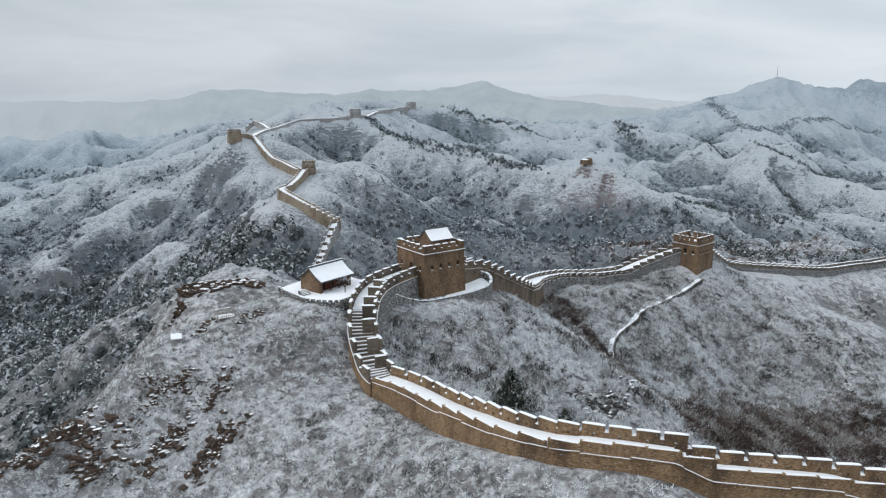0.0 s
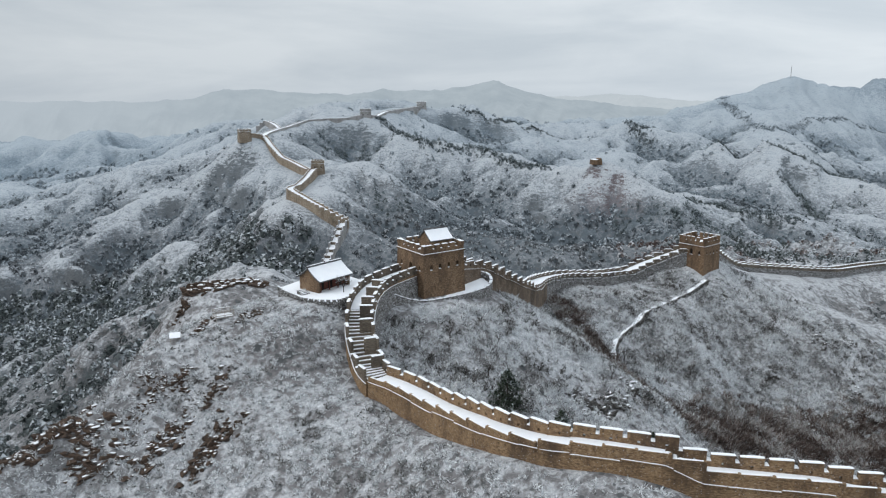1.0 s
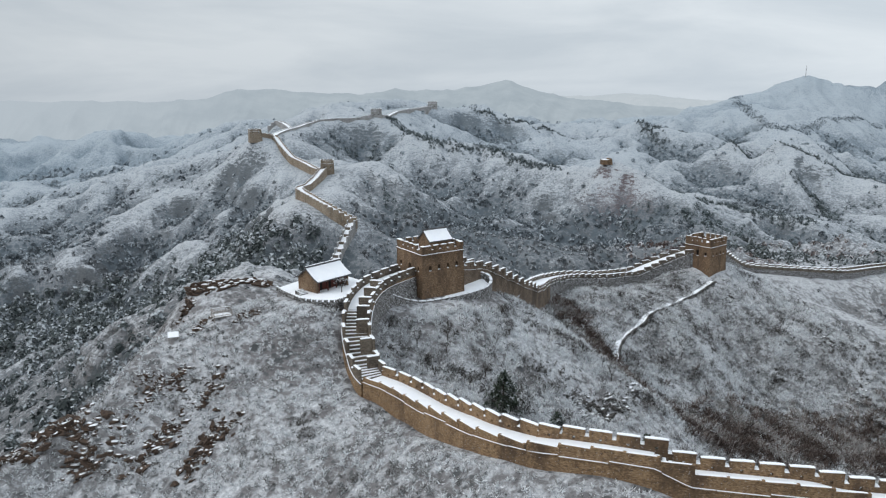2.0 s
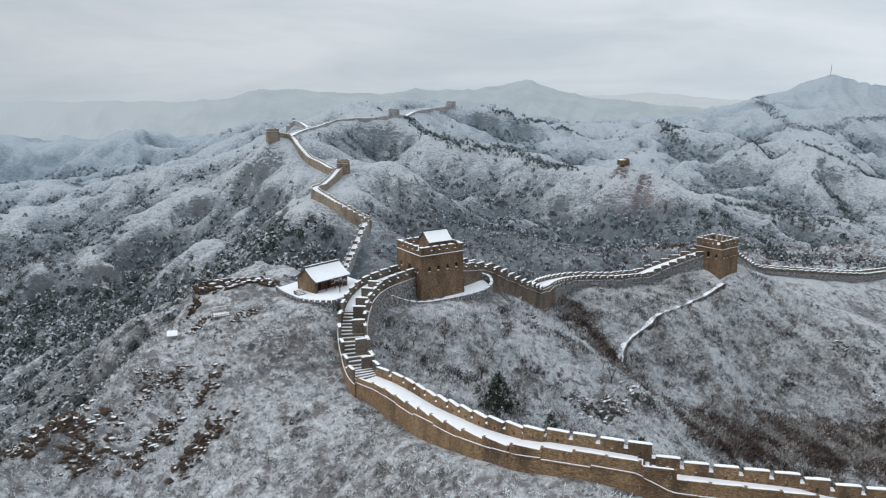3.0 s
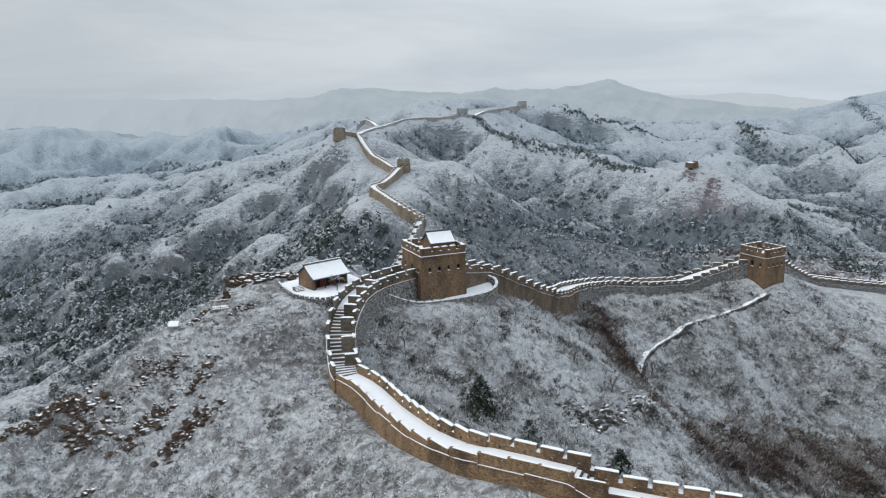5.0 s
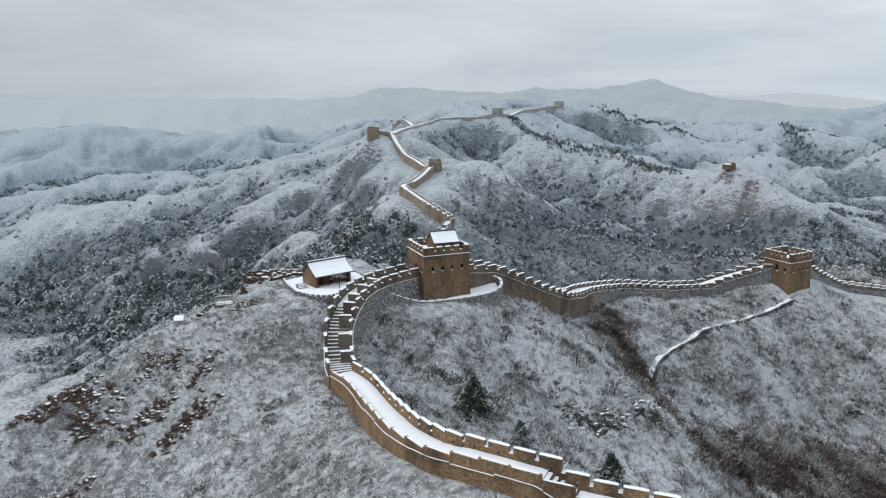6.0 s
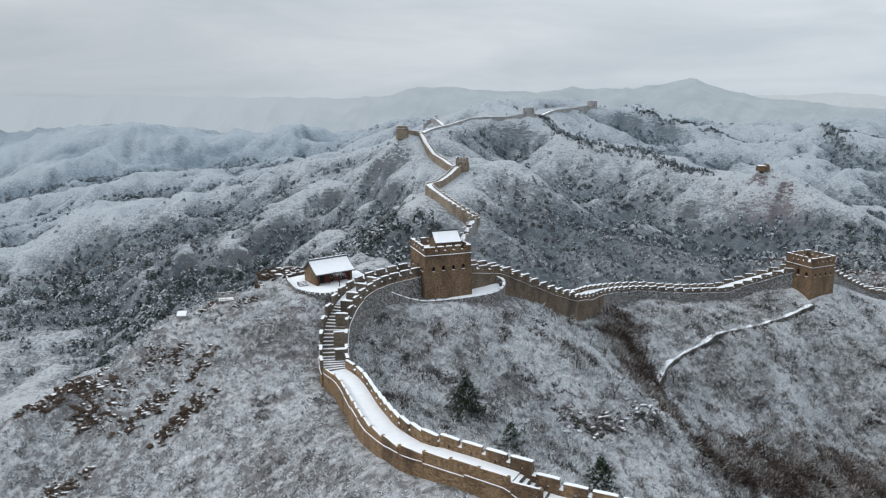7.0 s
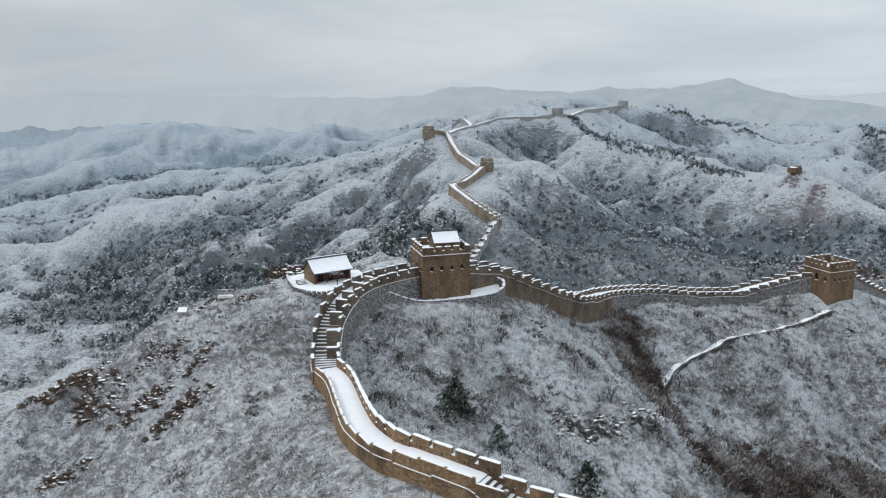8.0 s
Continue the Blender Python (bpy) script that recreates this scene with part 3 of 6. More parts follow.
slope_y, slope_x = np.gradient(broad_z, CELL)
for i, (size, deep) in enumerate(((62.0, 5.2), (30.0, 3.0), (15.0, 1.7), (7.5, 0.8))):
    cap = np.clip(np.hypot(slope_x, slope_y) / 0.42, 0.0, 1.25)
    up, gx_cut, gy_cut = gullies(hx + warp[0], hy + warp[1], slope_x, slope_y, size, 101 + 31 * i)
    up = 0.78 * np.arcsin(0.96 * up)
    hold = calm * np.clip((away - 1.0) / (0.45 * size), 0.45, 1.0)
    HILLS = HILLS + deep * hold * cap * (up - 0.25 * np.abs(up))
    slope_x, slope_y = slope_x + 6.0 / size * deep * hold * cap * gx_cut, slope_y + 6.0 / size * deep * hold * cap * gy_cut
# craggy ground: broken ledges on the steeper flanks
CRAGS = ((-158, 478, 34), (-128, 440, 22), (-34, 462, 22), (-20, 440, 20), (-200, 470, 26), (-260, 560, 40), (-215, 415, 26), (-330, 470, 30), (200, 640, 40), (60, 505, 20), (-120, 385, 22), (300, 640, 30), (-90, 655, 20), (-235, 500, 30))
crag = np.zeros(hx.shape)
for px, py, pr in CRAGS:
    crag = np.maximum(crag, np.clip(1.35 - np.hypot(hx - px, hy - py) / pr, 0, 1))
crag = crag * np.clip(2.6 * (value_noise(hx / 14, hy / 14, 81) - 0.32), 0, 1) * calm
ledge = HILLS / 4.6 + 1.3 * value_noise(hx / 19, hy / 19, 83) + 0.6 * value_noise(hx / 6.5, hy / 6.5, 84)
ledge = ledge - np.floor(ledge)
HILLS = HILLS + crag * (2.6 * (np.clip(3.2 * ledge - 1.1, 0, 1) - ledge) + 1.6 * (value_noise(hx / 5.0, hy / 5.0, 85) - 0.5))


ROUGH = calm * (0.75 + 1.9 * crag)


def on_grid(grid, x, y):
    """A value of the grid of hills at any place, eased between its cells."""
    ny, nx = grid.shape
    u, v = np.clip((x - GX0) / CELL, 1, nx - 3), np.clip((y - GY0) / CELL, 1, ny - 3)
    i, j = np.floor(u).astype(int), np.floor(v).astype(int)

    def weights(w):
        return (-0.5 * w + w * w - 0.5 * w ** 3, 1 - 2.5 * w * w + 1.5 * w ** 3, 0.5 * w + 2 * w * w - 1.5 * w ** 3, 0.5 * w ** 3 - 0.5 * w * w)

    wx, wy = weights(u - i), weights(v - j)
    return sum(wy[b] * wx[a] * grid[j + b - 1, i + a - 1] for a in range(4) for b in range(4))


def land(x, y):
    """Height of the ground at arrays x, y."""
    x, y = np.atleast_1d(np.asarray(x, float)), np.atleast_1d(np.asarray(y, float))
    share = 1.0
    for edge in ((y - 222) / 50, (1170 - y) / 60, (x + 1000) / 80, (750 - x) / 60):
        share = share * np.clip(edge, 0, 1)
    share = share * share * (3 - 2 * share)
    r = np.hypot(x, y)
    z = on_grid(HILLS, x, y) + on_grid(ROUGH, x, y) * (ridged(x, y, 13.0, 3, 58) + 0.5 * (value_noise(x / 2.6, y / 2.6, 59) - 0.5))
    out = share < 1.0
    if out.any():
        a, b = x[out], y[out]
        flat, near = smooth_land(a, b)
        flat += np.clip((r[out] - 950) / 300, 0.0, 1.0) * np.clip((2200 - r[out]) / 900, 0, 1) * 50.0 * ridged(a, b, 300.0, 5, 31)
        flat += np.clip((near - 3.5) / 12.0, 0.06, 1.0) * 1.8 * ridged(a, b, 20.0, 4, 8) * np.clip((r[out] - 60) / 120, 0.35, 1.0)
        z[out] = flat + (z[out] - flat) * share[out]
    return z


def ground_at(x, y):
    return float(land([x], [y])[0])


CENTRE = np.array((15.0, -15.0))
turns = np.radians(np.concatenate([np.arange(-60, 42, 0.165), np.arange(42, 300, 3.0)]))
rings = np.exp(np.concatenate([np.arange(math.log(8), math.log(60), 0.028), np.arange(math.log(60), math.log(160), 0.0105), np.arange(math.log(160), math.log(1120), 0.0050), np.arange(math.log(1120), math.log(4900), 0.03)]))
gx = CENTRE[0] + rings[:, None] * np.sin(turns)[None, :]
gy = CENTRE[1] + rings[:, None] * np.cos(turns)[None, :]
gz = land(gx.ravel(), gy.ravel())
gv = np.column_stack([gx.ravel(), gy.ravel(), gz])
nr, nt = len(rings), len(turns)
ii, jj = np.meshgrid(np.arange(nr - 1), np.arange(nt), indexing="ij")
jn = (jj + 1) % nt
gf = np.stack([ii * nt + jj, (ii + 1) * nt + jj, (ii + 1) * nt + jn, ii * nt + jn], axis=-1).reshape(-1, 4)[:, ::-1]
hub = len(gv)
gv = np.vstack([gv, [[CENTRE[0], CENTRE[1], ground_at(*CENTRE)]]])
gf = np.vstack([gf, [(hub, j, j + 1, j + 2) for j in range(0, nt - 2, 2)]])
relief = gz.reshape(nr, nt)


def smoothed(a, k):
    """Running mean over k rings and k bearings."""
    for axis in (0, 1):
        c = np.cumsum(np.pad(a, [(k, k) if ax == axis else (0, 0) for ax in (0, 1)], mode="edge"), axis=axis)
        hi = np.take(c, range(2 * k, c.shape[axis]), axis=axis)
        lo = np.take(c, range(0, c.shape[axis] - 2 * k), axis=axis)
        a = (hi - lo) / (2 * k)
    return a


# scrub grows thicker in hollows than on wind-swept crests, and in patches in the bowl
scale = 0.012 * np.clip(rings[:, None], 120, 1200)
hollow = 0.25 * (smoothed(relief, 5) - relief) / (0.22 * scale) + 1.1 * (smoothed(relief, 14) - relief) / (0.8 * scale) + 0.7 * (smoothed(relief, 36) - relief) / (2.0 * scale)
patches = value_noise(gx / 70, gy / 70, 41) + 0.6 * value_noise(gx / 27, gy / 27, 43) - 0.8
wild = np.clip(0.36 + 0.17 * hollow + 0.42 * patches, 0.05, 0.98)
# wooded hollows behind the wall
for px, py, pr, more in ((20, 430, 60, 0.38), (65, 430, 50, 0.34), (-20, 405, 40, 0.34), (-84, 345, 28, 0.4), (105, 440, 45, 0.25), (-112, 335, 38, 0.3), (40, 330, 70, 0.3), (-15, 250, 40, 0.32), (140, 330, 70, 0.25), (10, 560, 34, 0.25), (-205, 435, 30, 0.25), (-300, 440, 40, 0.22), (85, 485, 26, 0.2), (230, 590, 30, 0.2), (-420, 680, 60, 0.3), (-180, 300, 45, 0.34), (-140, 245, 40, 0.32), (-215, 345, 40, 0.3), (-110, 275, 30, 0.25), (-270, 360, 40, 0.3), (-330, 400, 40, 0.25), (150, 420, 50, 0.2), (240, 430, 70, 0.3), (200, 330, 50, 0.2), (290, 480, 50, 0.25), (250, 560, 30, 0.15), (-245, 445, 30, 0.2)):
    wild = wild + more * np.exp(-((gx - px) ** 2 + (gy - py) ** 2) / (1.1 * pr * pr))
wild = np.clip(np.where(np.hypot(gx, gy) > 1170, 0.5, wild), 0.16, 0.98)
in_bowl = (gy > np.interp(gx, [-15, -8, 0, 10, 30, 100], [140, 100, 88, 78, 72, 68])) & (gx > -16)
tame = np.where(in_bowl, 0.14 + 0.55 * value_noise(gx / 8, gy / 8, 5), 0.41 + 0.3 * (value_noise(gx / 12, gy / 12, 6) - 0.4))
far_off = np.clip((gy - 190 + 1.3 * np.clip(-gx - 45, 0, 200)) / 70, 0, 1)
thicket = np.clip(tame + (wild - tame) * far_off, 0, 1)
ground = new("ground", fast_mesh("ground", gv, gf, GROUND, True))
# haze painted as a paling that grows northward, and a little westward
haze_frost = np.clip((gy - 170) / 820 + 0.16 * (value_noise(gx / 120, gy / 120, 61) - 0.5) + np.clip((-gx - 150) / 1500, 0, 0.3), 0, 1.0) * np.clip((gy - 200) / 100, 0, 1)
bare = on_grid(crag, gx.ravel(), gy.ravel()) * (gy.ravel() > 230)
red = np.clip(1.6 - np.hypot(gx - 110, gy - 508) / 22, 0, 1)
for name, value, hub_value in (("haze_frost", haze_frost, 0.0), ("thicket", thicket, 0.3), ("crag", np.clip(bare, 0, 1), 0.0), ("red_rock", red, 0.0)):
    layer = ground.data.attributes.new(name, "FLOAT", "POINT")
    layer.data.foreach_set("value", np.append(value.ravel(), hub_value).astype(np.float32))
tagged(ground, "snow-covered mountain slopes with grey scrub and bare rock", "ground", kind="structure")

# ---- far ranges ----


def far_range(name, skyline, distance, depth, foot, material, label, seed):
    """A mountain range: heights in degrees above the eye's level along bearings in degrees, at a distance."""
    b = np.array([p[0] for p in skyline], float)
    e = np.array([p[1] for p in skyline], float)
    bb = np.arange(b[0], b[-1], 0.09)
    ee = np.interp(bb, b, e)
    arc = distance * np.radians(bb)
    top = 100 + distance * np.tan(np.radians(ee)) + distance * 0.0025 * ridged(arc, arc * 0 + seed, distance * 0.04, 3, seed)
    vs, rows = [], 36
    for i in range(rows):
        u = i / (rows - 1)
        r = distance - u * depth
        h = foot + (top - foot) * (1 - u) ** 1.15
        spur = ridged(arc + 0.16 * depth * u, depth * 0.10 * u + 0 * arc, distance * 0.075, 4, seed + 5)
        h = h + min(1.0, 2.5 * u) * min(1.0, 3 * (1 - u)) * distance * 0.015 * spur
        vs.append(np.column_stack([r * np.sin(np.radians(bb)), r * np.cos(np.radians(bb)), h]))
    back = np.column_stack([(distance + depth * 0.5) * np.sin(np.radians(bb)), (distance + depth * 0.5) * np.cos(np.radians(bb)), top * 0 + foot])
    vs = [back] + vs
    n = len(bb)
    ii, jj = np.meshgrid(np.arange(len(vs) - 1), np.arange(n - 1), indexing="ij")
    f = np.stack([ii * n + jj, ii * n + jj + 1, (ii + 1) * n + jj + 1, (ii + 1) * n + jj], axis=-1).reshape(-1, 4)[:, ::-1]
    ob = new(name, fast_mesh(name, np.vstack(vs), f, material, True))
    return tagged(ob, label, "mountains", kind="structure")


# far brick: snow flecks, and base tones paled to paint in distance haze
HAZED_GREY_BRICK = brick_material("hazed_grey_brick", (0.17, 0.165, 0.16), (0.31, 0.305, 0.30), (0.44, 0.45, 0.46), 0.6)
HAZED_TAN_BRICK = brick_material("hazed_tan_brick", (0.11, 0.088, 0.066), (0.25, 0.20, 0.148), (0.37, 0.325, 0.27), 0.6)
# tone of the painted mist, close to the low sky
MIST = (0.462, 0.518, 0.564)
FAR = distance_material("hazed_snowy_range", (0.365, 0.425, 0.470), (0.430, 0.490, 0.532), MIST)
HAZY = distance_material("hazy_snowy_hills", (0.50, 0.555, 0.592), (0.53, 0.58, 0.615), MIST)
# the west end is a mist-coloured screen added to hide the ground behind
far_range("backdrop", [(-75, -1.0), (-50, -1.0), (-39, -1.05), (-31, -1.1), (-25, -1.2), (-21, -1.15), (-19.4, -0.95), (-17, -0.36), (-15, -0.4), (-11.3, -0.7), (-8, -0.83), (-5.4, -0.4), (-3.6, -0.5), (-1, -0.5), (1.5, -0.06), (3.0, 0.24), (5, -0.48), (6.8, -0.9), (9.3, -1.23), (12, -1.5), (16, -1.9), (24, -2.0), (35, -2), (50, -2.2), (75, -2.5)], 1760, 420, -30, FAR, "pale mountain range with painted haze, its west end standing in for fog", 4)
far_range("backdrop", [(-75, -2.4), (-50, -2.3), (-30, -2.2), (-20, -1.6), (-10, -1.2), (0, -1.0), (6, -1.0), (9.3, -0.95), (11.8, -0.68), (14.7, -1.0), (17.6, -1.3), (22, -0.9), (30, -0.4), (36, -0.6), (50, -1.5), (75, -2)], 3600, 700, -60, HAZY, "faint mountains with haze painted into their colour", 14)

# ---- walls and towers ----


class Way:
    """A smooth line through nodes (x, y, z), by length."""

    def __init__(self, nodes, step=0.5, before=None, after=None):
        p = [np.array(q, float) for q in nodes]
        p = [2 * p[0] - p[1] if before is None else np.array(before, float)] + p + [2 * p[-1] - p[-2] if after is None else np.array(after, float)]
        pts = []
        for a, b, c, d in zip(p, p[1:], p[2:], p[3:]):
            n = max(2, int(np.linalg.norm((c - b)[:2]) / (step * 0.5)))
            for k in range(n):
                u = k / n
                h = 0.5 * ((2 * b) + (c - a) * u + (2 * a - 5 * b + 4 * c - d) * u * u + (3 * b - a - 3 * c + d) * u ** 3)
                h[2] = b[2] + (c[2] - b[2]) * u
                pts.append(h)
        pts.append(p[-2])
        pts = np.array(pts)
        s = np.concatenate([[0], np.cumsum(np.hypot(*np.diff(pts[:, :2], axis=0).T))])
        self.length = s[-1]
        self.s = np.linspace(0, s[-1], int(s[-1] / step) + 2)
        self.p = np.column_stack([np.interp(self.s, s, pts[:, k]) for k in range(3)])

    def at(self, s):
        return Vector([float(np.interp(s, self.s, self.p[:, k])) for k in range(3)])

    def heading(self, s):
        d = self.at(min(s + 0.4, self.length)) - self.at(max(s - 0.4, 0))
        d.z = 0
        return d.normalized()

    def side(self, s):
        h = self.heading(s)
        return Vector((h.y, -h.x, 0))

    def pose_at(self, s, off=0.0, lift=0.0):
        h, q = self.heading(s), self.at(s) + self.side(s) * off
        return pose(q.x, q.y, q.z + lift, 0, 0, math.degrees(math.atan2(h.y, h.x)))


def foot_of(way, s, off, floor_drop):
    q = way.at(s) + way.side(s) * off
    return min(ground_at(q.x, q.y) - 1.2, q.z - floor_drop)


def merlon_mesh(length, height, thick, material, hole=True):
    """A merlon with a square loophole through its foot and a bevelled top."""
    s = Shape()
    a, t = length / 2, thick / 2
    if hole:
        s.box((-a, -t, 0), (-0.16, t, height - 0.06))
        s.box((0.16, -t, 0), (a, t, height - 0.06))
        s.box((-0.16, -t, 0), (0.16, t, 0.18))
        s.box((-0.16, -t, 0.55), (0.16, t, height - 0.06))
    else:
        s.box((-a, -t, 0), (a, t, height - 0.06))
    s.box((-a - 0.03, -t - 0.04, height - 0.06), (a + 0.03, t + 0.04, height + 0.03), taper=0.03)
    return s.mesh("merlon", material)


def snow_cap_mesh(length, width, thick=0.11):
    """A pillow of snow that lies on a wall's top."""
    s = Shape()
    rows = []
    n = 7
    for k in range(n):
        u = -1 + 2 * k / (n - 1)
        x = u * length / 2
        h = thick * (1 - 0.75 * abs(u) ** 6) * (0.92 + 0.10 * math.sin(5 * u + length))
        w = width / 2 * (1 - 0.12 * abs(u) ** 8)
        rows.append([(x, -w, 0), (x, -w * 0.93, h * 0.6), (x, -w * 0.5, h), (x, w * 0.5, h), (x, w * 0.93, h * 0.6), (x, w, 0)])
    return s.sweep(rows).mesh("snow_cap", SNOW)


def ribbon(way, s0, s1, left, right, low, high, step=1.0):
    """Cross-sections of a band beside the way; low and high lie above its walk, or are functions of s."""
    rows = []
    n = max(2, int((s1 - s0) / step) + 1)
    for k in range(n):
        s = s0 + (s1 - s0) * k / (n - 1)
        q, e = way.at(s), way.side(s)
        lo = low(s) if callable(low) else q.z + low
        hi = high(s) if callable(high) else q.z + high
        a, b = q + e * left, q + e * right
        rows.append([(a.x, a.y, lo), (b.x, b.y, lo), (b.x, b.y, hi), (a.x, a.y, hi)])
    return rows


def level_pieces(way, s0, s1, pitch, gap=0.0):
    """Stretches of a stepped parapet: each one level, at the height of the walk at its upper end."""
    n = max(1, int((s1 - s0) / pitch))
    d = (s1 - s0) / n
    for k in range(n):
        a, b = s0 + k * d, s0 + (k + 1) * d - gap
        yield a, b, 0.5 * (way.at(a).z + way.at(b).z) + 0.25 * abs(way.at(b).z - way.at(a).z)


def brick_run(label, nodes, width, material, face=None, steps=(), merlons="right", pitch=3.0, high=1.72, low=1.0, fine=True, piers=False, drop=3.0, string=-0.36, bare=False, before=None, after=None):
    """A run of wall: body, snowed walk, stepped parapets, merlons with loopholes, snow caps, string course, stairs."""
    way = Way(nodes, 0.5, before, after)
    run = thing("wall_run", Matrix(), label, "wall", "runs of the long wall", "structure")
    half, L = width / 2, way.length

    def on_stairs(s):
        return any(a <= s <= b for a, b in steps)

    rows = []
    n = max(2, int(L / 1.0) + 1)
    for k in range(n):
        s = L * k / (n - 1)
        q, e = way.at(s), way.side(s)
        top = q.z - (0.42 if on_stairs(s) else 0.0)
        fl, fr = foot_of(way, s, -half - 0.4, drop), foot_of(way, s, half + 0.4, drop)
        al, ar = q - e * (half + 0.05 * (top - fl)), q + e * (half + 0.05 * (top - fr))
        bl, br = q - e * half, q + e * half
        rows.append([(al.x, al.y, fl), (ar.x, ar.y, fr), (br.x, br.y, top), (bl.x, bl.y, top)])
    part("body", Shape().sweep(rows).mesh("body", face or material), run)
    # snow on the walk, broken where stairs lie
    marks = sorted({0.0, L, *[v for ab in steps for v in ab]})
    for a, b in zip(marks, marks[1:]):
        if not on_stairs(0.5 * (a + b)) and b - a > 0.3:
            part("walk_snow", Shape().sweep(ribbon(way, a, b, -half + 0.43, half - 0.43, -0.05, 0.07, 0.8)).mesh("walk_snow", SNOW), run, label="white trodden snow")
    # stairs
    for a, b in steps:
        rise = abs(way.at(b).z - way.at(a).z)
        count = max(2, round(rise / 0.3))
        tread = (b - a) / count
        block = Shape().box((-tread / 2 - 0.12, -half + 0.42, -0.7), (tread / 2 + 0.02, half - 0.42, 0.0)).mesh("step", GREY_BRICK)
        sheet = Shape().sweep([[(x, -half + 0.5, 0.0), (x, half - 0.5, 0.0), (x, half - 0.5, z), (x, -half + 0.5, z)] for x, z in ((-tread * 0.32, 0.03), (0, 0.07), (tread * 0.40, 0.05))]).mesh("step_snow", SNOW)
        up = way.at(b).z > way.at(a).z
        for k in range(count):
            s = a + (k + 0.5) * tread
            m = way.pose_at(s)
            if not up:
                m = m @ pose(0, 0, 0, 0, 0, 180)
            st = part("step", block, run, m)
            part("snow_sheet", sheet, st)
    # parapets
    thick = 0.42
    for side, kind in ((-1, merlons in ("left", "both")), (1, merlons in ("right", "both"))):
        off = side * (half - thick / 2)
        if kind:
            gap = 0.55
            count = max(1, int(L / pitch))
            d = L / count
            mer = merlon_mesh(d - gap, high, thick, material, fine)
            cap = snow_cap_mesh(d - gap + 0.04, thick + 0.12)
            sill = Shape().box((-gap / 2 - 0.02, -thick / 2 + 0.02, -0.5), (gap / 2 + 0.02, thick / 2 - 0.02, high * 0.52)).box((-gap / 2 + 0.06, -thick / 2 - 0.16, high * 0.52 - 0.16), (gap / 2 - 0.06, thick / 2 + 0.02, high * 0.52)).mesh("sill", material)
            lump = snow_cap_mesh(gap - 0.04, thick + 0.34, 0.16)
            base = Shape()
            far_m, far_c = Shape(), Shape()
            for k in range(count):
                s = (k + 0.5) * d
                up = abs(way.at(s + d / 2).z - way.at(s - d / 2).z)
                m = way.pose_at(s, off, 0.25 * up)
                base.box((-d / 2, -thick / 2 + 0.015, -0.6 - up), (d / 2, thick / 2 - 0.015, 0.01), m)
                if fine:
                    ob = part("merlon", mer, run, m)
                    part("snow_cap", cap, ob, pose(0, 0, high + 0.025))
                    ms = way.pose_at(s + d / 2, off, 0.0)
                    ob = part("sill", sill, run, ms)
                    part("snow_cap", lump, ob, pose(0, -0.1 * side, high * 0.52 - 0.01))
                else:
                    far_m.box((-d / 2 + gap / 2, -thick / 2, 0), (d / 2 - gap / 2, thick / 2, high), m)
                    far_m.box((-d / 2, -thick / 2 + 0.03, 0), (d / 2, thick / 2 - 0.03, high * 0.55), m)
                    far_c.box((-d / 2 + gap / 2 - 0.02, -thick / 2 - 0.06, high), (d / 2 - gap / 2 + 0.02, thick / 2 + 0.06, high + 0.14), m, taper=0.05)
            part("parapet_foot", base.mesh("parapet_foot", material), run)
            if not fine:
                tagged(part("merlons", far_m.mesh("merlons", material), run), kind="stuff")
                tagged(part("snow_caps", far_c.mesh("snow_caps", SNOW), run), kind="stuff")
        else:
            for a, b, z in level_pieces(way, 0, L, 3.4 if fine else 6.0):
                m = way.pose_at(0.5 * (a + b), off)
                zz = z - m.translation.z
                ln = b - a
                rise = low(m.translation.x) if callable(low) else low
                ob = part("parapet", Shape().box((-ln / 2 - 0.16, -thick / 2, -0.7), (ln / 2 + 0.16, thick / 2, zz + rise)).mesh("parapet", material), run, m)
                part("snow_cap", snow_cap_mesh(ln * (0.9 if bare else 1.0) + 0.06, thick * (0.5 if bare else 1.0) + 0.08, 0.05 if bare else 0.08), ob, pose(0, side * (0.06 if bare else 0.0), zz + rise - 0.005))
    # string course along both faces
    if fine:
        for side in (-1, 1):
            a0, a1 = sorted((side * (half + 0.02), side * (half + 0.17)))
            for i, (a, b, z) in enumerate(level_pieces(way, 0, L, 5.2)):
                j = 0.14 * math.sin(2.4 * i)
                rows = ribbon(way, a, b - 0.1, a0 - (0.05 if side > 0 else 0), a1 + (0.05 if side < 0 else 0), string - 0.06 + j, string + 0.06 + j, 0.7)
                ob = part("string_course", Shape().sweep(rows).mesh("string_course", material), run)
                part("snow_line", Shape().sweep(ribbon(way, a, b - 0.1, a0, a1, string + 0.06 + j, string + 0.105 + j, 0.7)).mesh("snow_line", SNOW), ob)
    # piers on the lower face
    if piers:
        pier = Shape().box((-0.16, -0.14, -1.3), (0.16, 0.14, 0.35), taper=0.02).mesh("pier", face or material)
        n = int(L / 4.2)
        for k in range(n):
            part("pier", pier, run, way.pose_at((k + 0.5) * L / n, (half + 0.12) * piers, 0.2))
    return run, way


def arch_points(cx, z0, w, h, n=6):
    """An opening with upright sides and a round head, anticlockwise."""
    r = w / 2
    p = [(cx - r, z0), (cx + r, z0), (cx + r, z0 + h - r)]
    p += [(cx + r * math.cos(math.pi * k / n), z0 + h - r + r * math.sin(math.pi * k / n)) for k in range(1, n)]
    return p + [(cx - r, z0 + h - r)]


